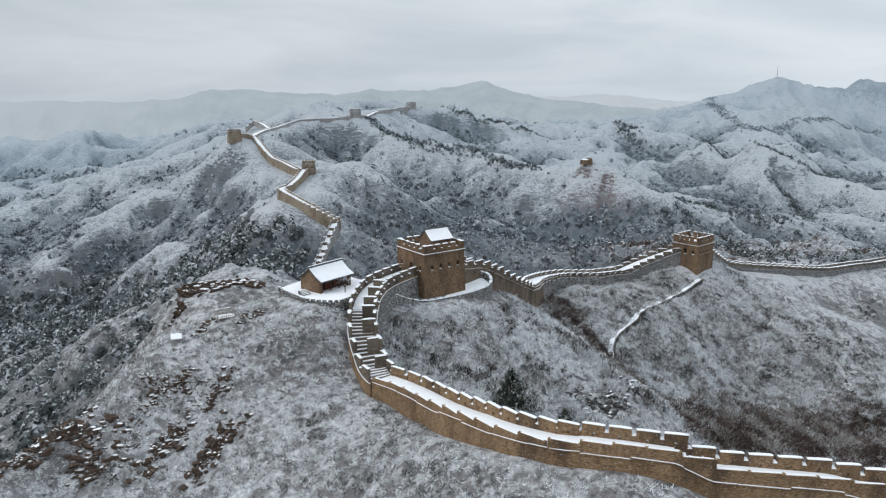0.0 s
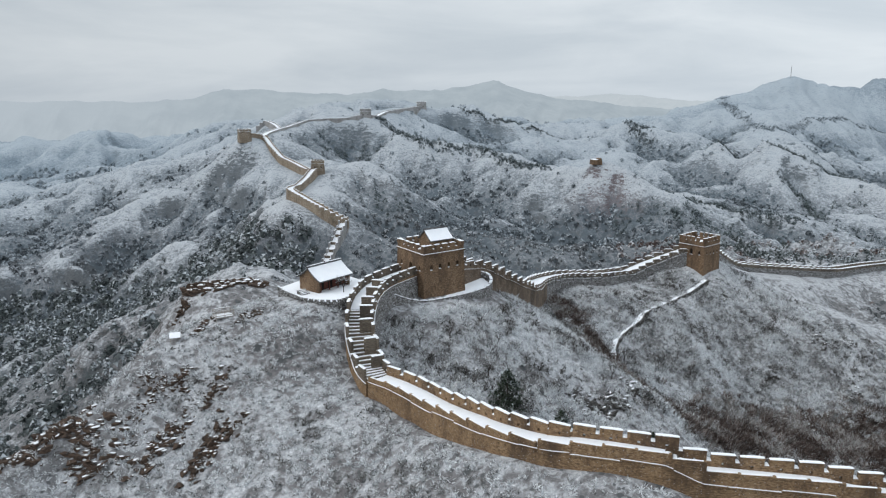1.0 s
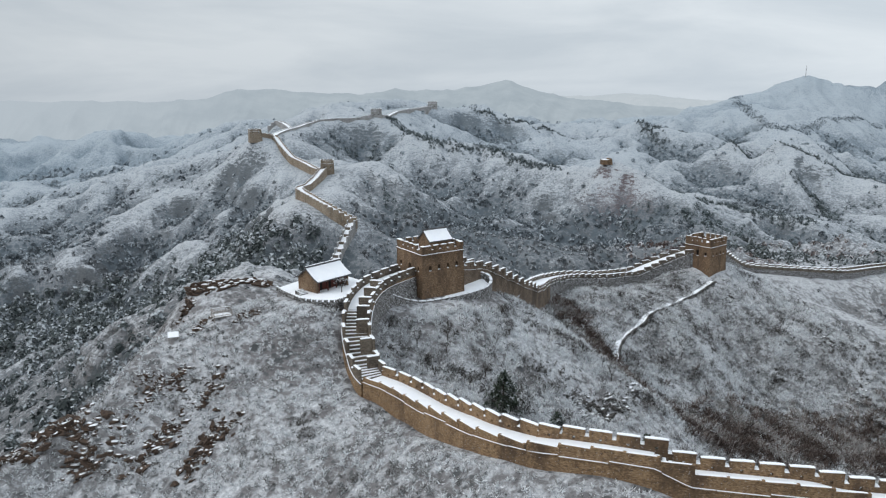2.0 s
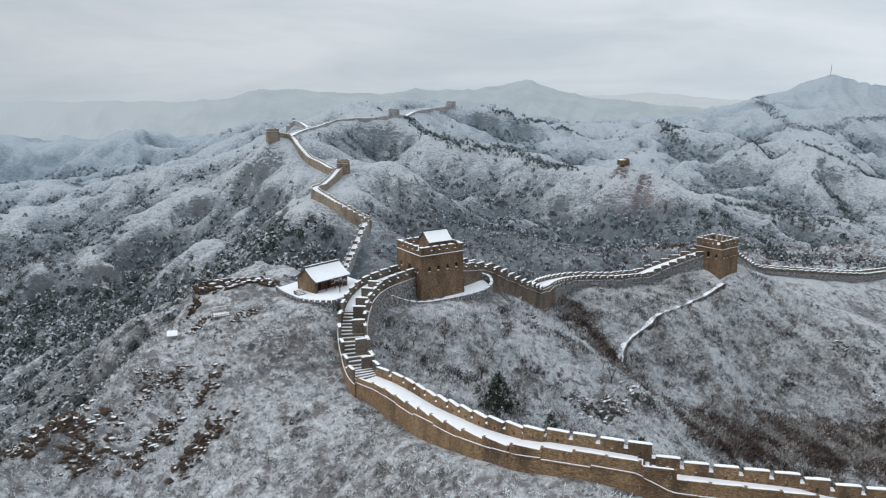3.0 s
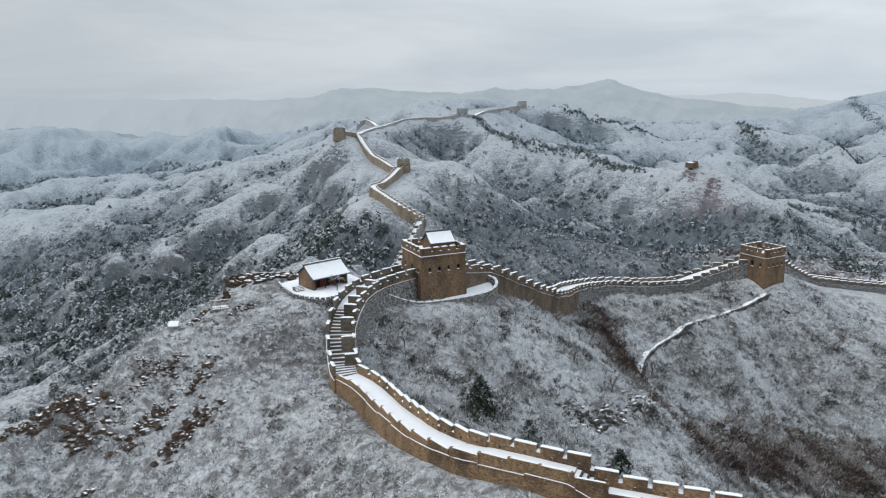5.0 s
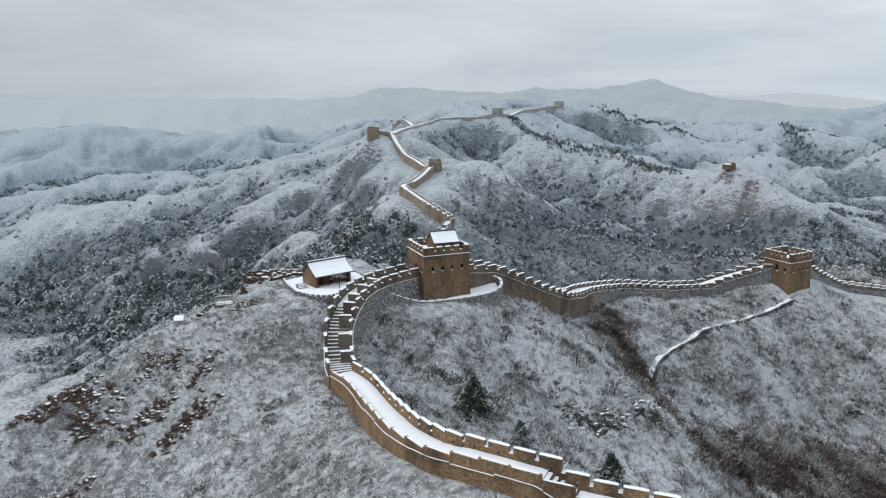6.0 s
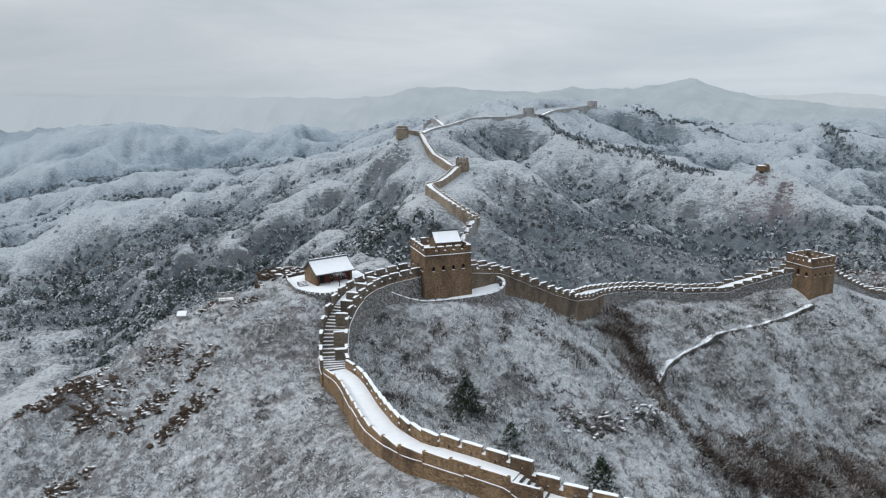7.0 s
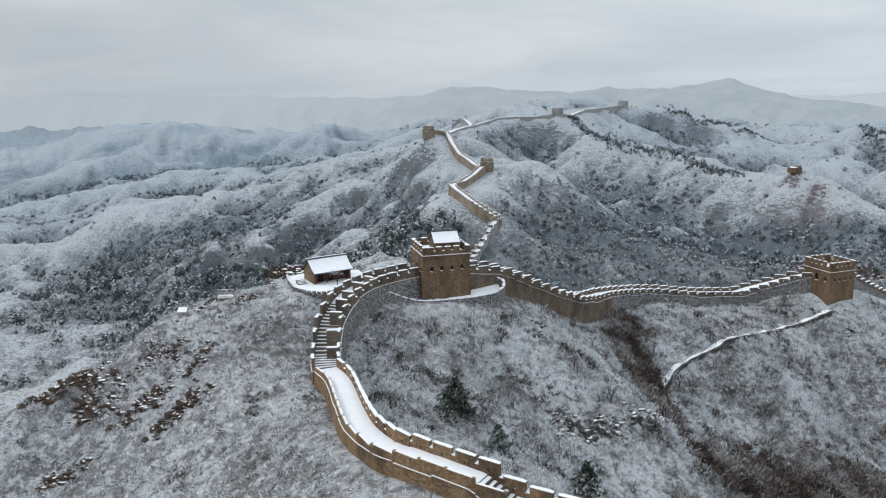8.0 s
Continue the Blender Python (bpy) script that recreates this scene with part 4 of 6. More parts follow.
def pierced_wall(w, h, openings, material, depth=0.7, batter=0.0, name="face"):
    """A wall face in the x-z plane, outside towards -y, with arched openings that go in by depth."""
    bm = bmesh.new()

    def loop(pts):
        vs = [bm.verts.new((x, 0, z)) for x, z in pts]
        return vs, [bm.edges.new((vs[k], vs[(k + 1) % len(vs)])) for k in range(len(vs))]

    vo, eo = loop([(-w / 2, 0), (w / 2, 0), (w / 2 - batter, h), (-w / 2 + batter, h)])
    edges, holes = list(eo), []
    for o in openings:
        vs, es = loop(arch_points(*o))
        edges += es
        holes.append(vs)
    bmesh.ops.triangle_fill(bm, use_beauty=True, use_dissolve=False, edges=edges, normal=(0, -1, 0))
    for vs in holes:
        inner = [bm.verts.new((v.co.x, depth, v.co.z)) for v in vs]
        n = len(vs)
        for k in range(n):
            bm.faces.new((vs[k], vs[(k + 1) % n], inner[(k + 1) % n], inner[k]))
    for v in bm.verts:
        v.co.y += batter * v.co.z / h if h else 0
    me = bpy.data.meshes.new(name)
    bm.to_mesh(me)
    bm.free()
    me.materials.append(material)
    return me


def watchtower(name, label, x, y, turn, side, z_base, z_string, z_top, faces, material, fine=True, roof=True):
    """A square tower: four pierced faces, string course, crenellated parapet, snowed roof terrace."""
    t = thing(name, pose(x, y, z_base, 0, 0, turn), label, "watchtower", "watchtowers on the ridge")
    h, half, bat = z_string - z_base, side / 2, 0.35
    below = 3.5
    for k in range(4):
        turn_k = pose(0, 0, 0, 0, 0, 90 * k) @ pose(0, -half, -below)
        me = pierced_wall(side, h + below, [(c, z + below, w, hh) for c, z, w, hh in faces[k]], material, 0.7, bat)
        f = part("face", me, t, turn_k)
        for c, z, w, hh in faces[k]:
            yy = bat * (z + below) / (h + below)
            # a near-black panel closes each opening, its darkness put into the colour
            win = part("window" if hh < 1.7 else "doorway", Shape().box((c - w / 2 - 0.05, 0.66 + yy, z + below - 0.1), (c + w / 2 + 0.05, 0.74 + yy, z + below + hh + 0.1)).mesh("opening", DARK), f)
            part("snow_sill", Shape().box((c - w / 2 + 0.02, yy - 0.02, z + below), (c + w / 2 - 0.02, yy + 0.35, z + below + 0.07), taper=0.01).mesh("snow_sill", SNOW), win)
    r = half - bat
    ring = Shape()
    for k in range(4):
        ring.box((-r - 0.16, -r - 0.16, h - 0.12), (r + 0.16, -r + 0.3, h + 0.12), pose(0, 0, 0, 0, 0, 90 * k))
    part("string_course", ring.mesh("string_course", material), t)
    line = Shape()
    for k in range(4):
        line.box((-r - 0.17, -r - 0.17, h + 0.12), (r + 0.17, -r + 0.0, h + 0.21), pose(0, 0, 0, 0, 0, 90 * k), taper=0.03)
    part("snow_line", line.mesh("snow_line", SNOW), t)
    part("roof_terrace", Shape().box((-r, -r, h - 0.3), (r, r, h + 0.13)).mesh("roof_terrace", material), t)
    part("roof_snow", Shape().box((-r + 0.4, -r + 0.4, h + 0.1), (r - 0.4, r - 0.4, h + 0.26), taper=0.1).mesh("roof_snow", SNOW), t)
    ph = z_top - z_string
    sill_h = ph * 0.55
    thick = 0.42
    gap, count = 0.55, max(3, int(2 * r / 1.75))
    d = (2 * r - gap) / count
    mer = Shape().box((-(d - gap) / 2, -thick / 2, 0), ((d - gap) / 2, thick / 2, ph - sill_h)).mesh("merlon", material)
    cap = snow_cap_mesh(d - gap + 0.06, thick + 0.14, 0.12)
    corner = Shape().box((-0.42, -0.42, 0), (0.42, 0.42, ph - sill_h)).mesh("merlon", material)
    ccap = snow_cap_mesh(0.92, 0.92, 0.12)
    sill_cap = snow_cap_mesh(gap - 0.06, thick + 0.1, 0.1)
    for k in range(4):
        q = pose(0, 0, 0, 0, 0, 90 * k)
        par = Shape()
        par.box((-r, -r, h + 0.1), (r - thick, -r + thick, h + sill_h))
        p = part("parapet", par.mesh("parapet", material), t, q)
        if fine:
            c = part("merlon", corner, p, pose(-r + 0.36, -r + 0.36, h + sill_h))
            part("snow_cap", ccap, p, pose(-r + 0.36, -r + 0.36, h + ph - 0.01))
        for j in range(count):
            cx = -r + gap + (j + 0.5) * d
            if abs(cx) > r - 0.9:
                continue
            part("merlon", mer, p, pose(cx, -r + thick / 2, h + sill_h))
            part("snow_cap", cap, p, pose(cx, -r + thick / 2, h + ph - 0.01))
            part("sill_snow", sill_cap, p, pose(cx + d / 2, -r + thick / 2, h + sill_h - 0.01))
    return t


def gable_roof(length, depth, z_eave, z_ridge, thick=0.14, sag=0.12, material=None, n=6):
    """Two curved slopes that meet in a ridge along x."""
    rows = []
    for k in range(2 * n + 1):
        u = -1 + k / n
        y = u * depth / 2
        a = abs(u)
        z = z_ridge + (z_eave - z_ridge) * a - sag * math.sin(math.pi * a)
        rows.append([(-length / 2, y, z - thick), (length / 2, y, z - thick), (length / 2, y, z), (-length / 2, y, z)])
    return Shape().sweep(rows).mesh("roof", material)


# near wall: over the knoll, down to the bend, up the stairs to the tower
NEAR = [(100, 64, 55.8), (75, 66.3, 56.8), (60, 67.8, 57.5), (47, 68.85, 57.95), (43.6, 69.15, 58.3), (41, 69.4, 58.8), (32, 70.4, 59.15), (28.6, 70.9, 59.2), (25.0, 71.6, 60.75), (19.8, 73.0, 60.85), (16.0, 74.2, 60.75), (12.5, 75.7, 60.35), (7.6, 80.1, 59.5), (4.1, 84.6, 58.8), (0.2, 90.5, 57.6), (-5.3, 98.25, 56.9), (-9.0, 102.1, 56.9), (-10.9, 105.4, 57.6), (-12.8, 110.4, 60.9), (-13.2, 115, 63.2), (-12.9, 119.5, 64.3), (-11.7, 125, 64.8), (-9.3, 129.6, 65.0), (-6.6, 133.6, 65.1)]


def length_at(way, x, y):
    return float(way.s[np.argmin(np.hypot(way.p[:, 0] - x, way.p[:, 1] - y))])


BEND = NEAR.index((-9.0, 102.1, 56.9))
LOWER, CLIMB = NEAR[:BEND + 1], NEAR[BEND:]
probe = Way(LOWER)
inward = [probe.side(length_at(probe, x, y)) * (0.4 if k < BEND else 0.0) for k, (x, y, z) in enumerate(LOWER)]
LOWER = [(x + d.x, y + d.y, z) for (x, y, z), d in zip(LOWER, inward)]
probe = Way(LOWER)
stairs = [(length_at(probe, 28.6, 70.9), length_at(probe, 25.0, 71.6))]


def outer_height(x):
    """The outer parapet is low along the bend and taller past the knoll."""
    return 0.8 + 0.6 * min(1.0, max(0.0, (x - 11.0) / 9.0))


lower_way = brick_run("tan brick battlement wall with snow-covered walk and stepped merlons", LOWER, 4.1, BRICK, steps=stairs, high=1.5, low=outer_height, string=-0.06, bare=True, after=CLIMB[1])[1]
probe = Way(CLIMB, 0.5, LOWER[-2])
stairs = [(0.3, length_at(probe, -13.2, 115.5))]
climb_run, near_way = brick_run("grey stone wall with brick parapets and snowy stairs climbing to the tower", CLIMB, 4.5, GREY_BRICK, face=BRICK, steps=stairs, merlons="both", pitch=2.5, high=1.45, before=LOWER[-2])

rows = []
for s in np.arange(1.5, near_way.length, 1.0):
    q, e = near_way.at(s), near_way.side(s)
    lo = foot_of(near_way, s, 3.0, 3.0)
    w0 = 2.5 + 0.05 * (q.z - lo) + 0.12
    a, b, c, d = q + e * 2.2, q + e * w0, q + e * 2.62, q + e * 2.2
    rows.append([(a.x, a.y, lo), (b.x, b.y, lo), (c.x, c.y, q.z - 0.45), (d.x, d.y, q.z - 0.45)])
part("stone_facing", Shape().sweep(rows).mesh("stone_facing", STONE), climb_run, label="rough grey rubble stone facing")

EAST = [(0.8, 139.6, 64.9), (6, 145, 63.7), (9.6, 150, 61.2), (15, 158.3, 56.2), (19.3, 168, 52.0), (21.5, 176, 50.3), (24, 185, 49.2), (28.5, 197, 46.9), (35, 206.5, 45.2), (45.6, 215.2, 43.0), (57, 225, 41.4), (67, 230.4, 44.0), (77, 231.8, 47.4)]
east_way = Way(EAST)
brick_run("brown brick battlement wall stepping down from the tower", EAST[:7], 5.0, EAST_BRICK, merlons="both", high=1.15, pitch=2.6)
brick_run("snow-topped battlement wall of rubble and brick crossing a saddle", EAST[6:], 5.0, GREY_BRICK, face=STONE, merlons="both", high=1.0, piers=1)
FAR_EAST = [(86, 236, 46.8), (94, 247, 41.0), (104, 258.5, 35.5), (125, 266, 32.5), (150, 278, 28.6), (180, 296, 26.6), (230, 312, 29), (290, 330, 31), (400, 360, 35)]
brick_run("low grey battlement wall along a snowy crest", FAR_EAST, 4.4, GREY_BRICK, face=STONE, merlons="both", high=1.0, fine=False)
STAIR_WALL = [(-64.5, 340, 7.5), (-63.6, 352, 9.5), (-62, 363, 14.5), (-59, 374, 23.5), (-57.2, 382, 28.6)]
brick_run("steep stepped wall climbing a snowy crest", STAIR_WALL, 4.2, HAZED_GREY_BRICK, merlons="both", high=0.9, fine=False, pitch=3.2)
stair_way = Way(STAIR_WALL)
cross = thing("cross_walls", Matrix(), "low snow-topped walls set across the steep wall walk", "wall", kind="structure")
for i in range(9):
    m = stair_way.pose_at(4 + i * (stair_way.length - 6) / 9, 0.5 if i % 2 else -0.5, -0.5)
    w = part("cross_wall", Shape().box((-0.3, -1.5, 0), (0.3, 1.5, 1.9)).mesh("cross_wall", GREY_BRICK), cross, m)
    part("snow_cap", snow_cap_mesh(3.0, 0.8, 0.16), w, pose(0, 0, 1.88, 0, 0, 90))
KNEE = [(-55, 382.8, 28.6), (-60, 383, 30.2), (-71, 386.5, 35.6), (-82, 396, 39.2), (-90, 405, 41.6), (-91.5, 412, 42.0), (-90, 424, 41.6), (-88, 438, 44), (-86, 452, 48.0)]
brick_run("tall tan brick wall zigzagging along a snowy crest", KNEE, 4.4, HAZED_TAN_BRICK, merlons="both", high=0.9, fine=False, drop=5.0)
UPPER = [(-86, 462, 48.0), (-92, 466, 46.0), (-98, 474, 46.6), (-105, 485, 48), (-117, 500, 50.4), (-127, 513, 57), (-136, 526, 63.3), (-144, 521, 65.0)]
brick_run("tan brick wall climbing to a watchtower", UPPER, 4.2, HAZED_TAN_BRICK, merlons="both", high=0.8, fine=False, drop=4.0)
SKYLINE = [(-137, 528, 62.6), (-143, 550, 61.5), (-145, 585, 62.8), (-139, 616, 64.6), (-126, 638, 69.0), (-110, 645, 70.0), (-95, 655, 69.8), (-82, 662, 72.3)]
brick_run("snowed wall along the skyline crest", SKYLINE, 5.2, HAZED_GREY_BRICK, merlons="both", high=0.5, fine=False)
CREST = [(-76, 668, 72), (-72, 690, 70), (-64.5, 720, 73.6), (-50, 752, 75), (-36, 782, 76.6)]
brick_run("far wall rising along a crest", CREST, 5.2, HAZED_GREY_BRICK, merlons="both", high=0.5, fine=False)

tower_one = watchtower("watchtower", "brown brick watchtower with arched windows and a roof house", -2.4, 136.9, 36.0, 9.9, 60.8, 69.1, 70.8,
    [[(-2.9, 5.25, 0.58, 1.0), (-0.95, 5.3, 0.58, 1.0), (1.1, 5.3, 0.58, 1.0), (3.1, 5.35, 0.58, 1.0)], [(0, 4.2, 1.1, 2.0), (-2.6, 5.2, 0.8, 1.3), (2.6, 5.2, 0.8, 1.3)], [(-2, 5.2, 0.8, 1.3), (2, 5.2, 0.8, 1.3)], [(0.2, 4.3, 1.1, 2.0), (3.3, 5.1, 0.58, 1.0), (-3.0, 5.2, 0.58, 1.0)]], TOWER_BRICK)
house = part("roof_house", Shape().box((-2.45, -1.9, 0), (2.45, 1.9, 2.1)).add([(-2.45, -1.9, 2.1), (-2.45, 1.9, 2.1), (-2.45, 0, 3.65), (2.45, -1.9, 2.1), (2.45, 1.9, 2.1), (2.45, 0, 3.65)], [(0, 1, 2), (3, 5, 4), (0, 2, 5, 3), (1, 4, 5, 2)]).mesh("roof_house", TOWER_BRICK), tower_one, pose(0.6, -0.9, 8.4), "small gabled brick house")
part("roof", gable_roof(5.4, 4.6, 2.0, 3.85, 0.16, 0.12, TILE), house, label="dark tiled roof")
part("roof_snow", gable_roof(5.2, 4.5, 2.08, 3.92, 0.09, 0.12, SNOW), house, label="snow sheet on the roof")
part("ridge", Shape().box((-2.75, -0.13, 3.8), (2.75, 0.13, 4.08), taper=0.03).mesh("ridge", TILE), house)

watchtower("watchtower", "brown brick watchtower with snow-lined parapet on a spur", 81.4, 231.2, 41.0, 9.7, 43.2, 49.6, 52.4,
    [[(-3.0, 3.7, 0.58, 1.0), (-1, 3.7, 0.58, 1.0), (1, 3.7, 0.58, 1.0), (3.0, 3.7, 0.58, 1.0)], [(-2.6, 3.6, 0.8, 1.3), (0, 3.6, 0.8, 1.3), (2.6, 3.6, 0.8, 1.3)], [(0, 3.6, 0.8, 1.3)], [(0, 3.4, 1.0, 1.9), (2.8, 3.6, 0.8, 1.3), (-2.8, 3.6, 0.8, 1.3)]], TOWER_BRICK)
plain_faces = [[(-2, 3.2, 0.8, 1.3), (2, 3.2, 0.8, 1.3)]] * 4
for x, y, turn, side, zb, zs, zt, mat in ((-147, 517, 25, 8.8, 63.0, 67.2, 69.0, HAZED_TAN_BRICK), (-84.5, 457.5, 12, 8.8, 45.2, 51.2, 53.4, HAZED_TAN_BRICK), (-79, 666, 8, 10.5, 69, 75.6, 78.0, HAZED_GREY_BRICK), (-34, 787, 5, 10.5, 72.5, 79.2, 81.4, HAZED_GREY_BRICK)):
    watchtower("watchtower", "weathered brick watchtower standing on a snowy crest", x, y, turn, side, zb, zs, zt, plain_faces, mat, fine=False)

LOOP = [(-178, 663, 60), (-173.5, 664, 64.6), (-169, 665, 66.8), (-161.6, 656.7, 65.4), (-151.6, 639, 62.5)]
brick_run("far loop of snowed wall behind a watchtower", LOOP, 4.6, HAZED_GREY_BRICK, merlons="both", high=0.7, fine=False)

# ---- the hut and its terrace ----
TERRACE_Z = 64.6
terrace = thing("terrace", Matrix(), "snow-covered stone terrace with low parapet beside the wall", "terrace", kind="structure")
edge = [(-15.5, 118.2), (-17.2, 115.9), (-20.2, 115.9), (-23.2, 117.0), (-27.4, 121.6), (-29.2, 124.2), (-25.0, 131.5), (-18.5, 133.5), (-12.5, 127.5)]
low = [(x, y, TERRACE_Z - 4.0) for x, y in edge]
top = [(x, y, TERRACE_Z) for x, y in edge]
k = len(edge)
part("retaining_wall", Shape().add(low + top, [(i, (i + 1) % k, k + (i + 1) % k, k + i) for i in range(k)] + [tuple(range(k, 2 * k))]).mesh("retaining_wall", STONE), terrace)
cx, cy = sum(p[0] for p in edge) / k, sum(p[1] for p in edge) / k
inner = [(cx + (x - cx) * 0.95, cy + (y - cy) * 0.95) for x, y in edge]
part("paving_snow", Shape().add([(x, y, TERRACE_Z - 0.02) for x, y in edge] + [(x, y, TERRACE_Z + 0.1) for x, y in inner], [(i, (i + 1) % k, k + (i + 1) % k, k + i) for i in range(k)] + [tuple(range(k, 2 * k))]).mesh("paving_snow", SNOW), terrace, label="smooth white snow")
coping = Shape().box((-0.34, -0.2, -0.35), (0.34, 0.2, 0.42), taper=0.05).mesh("parapet_stone", STONE)
coping_snow = snow_cap_mesh(0.6, 0.4, 0.12)
for (ax, ay), (bx, by) in list(zip(edge, edge[1:]))[:5]:
    d = math.hypot(bx - ax, by - ay)
    n = max(1, int(d / 0.8))
    for i in range(n):
        u = (i + 0.5) / n
        m = pose(ax + (bx - ax) * u, ay + (by - ay) * u, TERRACE_Z, 0, 0, math.degrees(math.atan2(by - ay, bx - ax)))
        st = part("parapet_stone", coping, terrace, m)
        part("snow_cap", coping_snow, st, pose(0, 0, 0.4))

hut = thing("hut", pose(-20.8, 124.9, TERRACE_Z, 0, 0, 52), "small brick hut with snowy gabled roof and open front", "hut")
HL, HD = 7.4, 5.0
for sx in (-1, 1):
    gx0 = sx * (HL / 2 - 0.2)
    g = Shape()
    g.add([(gx0 + dx, y, z) for dx in (-0.18, 0.18) for y, z in ((-HD / 2 + 1.1, 0), (HD / 2, 0), (HD / 2, 2.35), (0, 4.05), (-HD / 2 + 1.1, 2.85))], [(0, 1, 2, 3, 4), (5, 9, 8, 7, 6)] + [(i, 5 + i, 5 + (i + 1) % 5, (i + 1) % 5) for i in range(5)])
    part("gable_wall", g.mesh("gable_wall", TOWER_BRICK), hut)
    part("gable_cheek", Shape().box((gx0 - 0.17, -HD / 2, 0), (gx0 + 0.17, -HD / 2 + 1.12, 2.3)).mesh("gable_cheek", TOWER_BRICK), hut)
part("back_wall", Shape().box((-HL / 2 + 0.4, HD / 2 - 0.36, 0), (HL / 2 - 0.4, HD / 2, 2.35)).mesh("back_wall", TOWER_BRICK), hut)
part("front_screen", Shape().box((-HL / 2 + 0.4, -HD / 2 + 1.2, 0), (HL / 2 - 0.4, -HD / 2 + 1.3, 2.5)).mesh("front_screen", RED_WOOD), hut, label="dark red timber front")
door = Shape().box((-0.5, -0.03, 0), (0.5, 0.03, 1.95)).mesh("door_leaf", DARK)
for dx in (-2.0, 0.0, 2.0):
    part("door_leaf", door, hut, pose(dx, -HD / 2 + 1.17, 0.05))
column = Shape().tube((0, 0, 0), (0, 0, 2.35), 0.12, 0.11, 8).mesh("column", RED_WOOD)
for dx in (-3.0, -1.0, 1.0, 3.0):
    part("column", column, hut, pose(dx, -HD / 2 + 0.25, 0))
part("lintel", Shape().box((-HL / 2 + 0.3, -HD / 2 + 0.13, 2.2), (HL / 2 - 0.3, -HD / 2 + 0.37, 2.42)).mesh("lintel", RED_WOOD), hut)
part("roof", gable_roof(HL + 0.7, HD + 1.3, 2.25, 4.3, 0.16, 0.18, TILE), hut, label="grey tile roof under snow")
part("roof_snow", gable_roof(HL + 0.45, HD + 1.2, 2.36, 4.40, 0.10, 0.18, SNOW, 10), hut, label="smooth snow on the roof")
part("ridge", Shape().box((-HL / 2 - 0.45, -0.14, 4.28), (HL / 2 + 0.45, 0.14, 4.6), taper=0.03).mesh("ridge", TILE), hut)
part("ridge_snow", snow_cap_mesh(HL + 0.8, 0.26, 0.08), hut, pose(0, 0, 4.59))
slab = Shape().box((-0.8, -0.2, 0), (0.8, 0.2, 0.16)).mesh("step", STONE)
slab_snow = snow_cap_mesh(1.5, 0.34, 0.06)
steps = thing("stone_steps", pose(-24.2, 120.6, TERRACE_Z + 0.08, 0, 0, 47.8), "short flight of snowy stone steps beside the hut", "steps")
for i in range(4):
    st = part("step", slab, steps, pose(0, -0.36 * i, 0.5 - 0.15 * i))
    part("snow_cap", slab_snow, st, pose(0, 0, 0.16))
    part("riser", Shape().box((-0.79, -0.18, -0.6), (0.79, 0.18, 0)).mesh("riser", STONE), st)

# ---- courtyard wall round the tower ----
yard = thing("courtyard_wall", Matrix(), "low stone courtyard wall with snow-covered coping round the tower", "wall", kind="structure")
YARD = [(-9.2, 125.6, 63.2), (-8.4, 126.0, 63.0), (-6.2, 127.9, 61.6), (-4.2, 129.0, 60.9), (-2.0, 129.6, 60.9), (2.5, 132.2, 61.0), (6.4, 135.4, 61.1), (8.6, 137.8, 61.3), (9.6, 140.2, 61.9), (9.0, 142.4, 62.6), (7.0, 143.6, 63.0)]
yway = Way(YARD, 0.4)
rows = []
for s in np.arange(0, yway.length, 0.7):
    q, e = yway.at(s), yway.side(s)
    a, b = q - e * 0.28, q + e * 0.28
    lo = ground_at(q.x, q.y) - 1.5
    rows.append([(a.x, a.y, lo), (b.x, b.y, lo), (b.x, b.y, q.z), (a.x, a.y, q.z)])
part("body", Shape().sweep(rows).mesh("body", STONE), yard)
n = int(yway.length / 1.5)
cop = snow_cap_mesh(1.42, 0.62, 0.16)
for i in range(n):
    s0, s1 = i * yway.length / n, (i + 1) * yway.length / n
    rise = math.degrees(math.atan2(yway.at(s1).z - yway.at(s0).z, s1 - s0))
    part("snow_cap", cop, yard, yway.pose_at(0.5 * (s0 + s1)) @ pose(0, 0, -0.02, 0, -rise, 0))
yard_floor = Shape()
yard_pts = [(-8.6, 126.4), (-5, 129), (-2, 130), (2.5, 132.6), (6.4, 135.8), (8.4, 138), (9.2, 140.2), (8, 142.8), (3, 141), (-2, 138), (-8, 133)]
yard_floor.add([(x, y, 60.55 + 0.9 * max(0, (y - 134) / 8) + 1.2 * max(0, (129 - y) / 3)) for x, y in yard_pts], [tuple(range(len(yard_pts)))])
part("yard_snow", Shape().sweep([[(x, y, z - 0.3), (x, y, z)] for x, y, z in yard_floor.v] , closed=False).add(yard_floor.v, yard_floor.f).mesh("yard_snow", SNOW), yard, label="snow lying in the yard")

# barrier walls across the stairs
barrier = thing("barrier_walls", Matrix(), "short brick barrier walls standing across the stairs, snow-topped", "wall", kind="structure")
for y_at, ln, hh in ((104.5, 1.9, 1.9), (107.6, 2.1, 2.3), (110.8, 2.1, 2.3), (113.6, 2.1, 2.2), (116.4, 2.1, 2.0), (119.6, 2.0, 1.9), (123.2, 2.0, 1.9)):
    s = float(near_way.s[np.argmin(np.abs(near_way.p[:, 1] - y_at) + 100 * (near_way.p[:, 0] > -4))])
    m = near_way.pose_at(s, 2.1 - ln / 2, -0.4)
    w = part("barrier", Shape().box((-0.25, -ln / 2, 0), (0.25, ln / 2, hh + 0.4)).mesh("barrier", GREY_BRICK), barrier, m)
    part("snow_cap", snow_cap_mesh(ln + 0.06, 0.62, 0.14), w, pose(0, 0, hh + 0.39, 0, 0, 90))

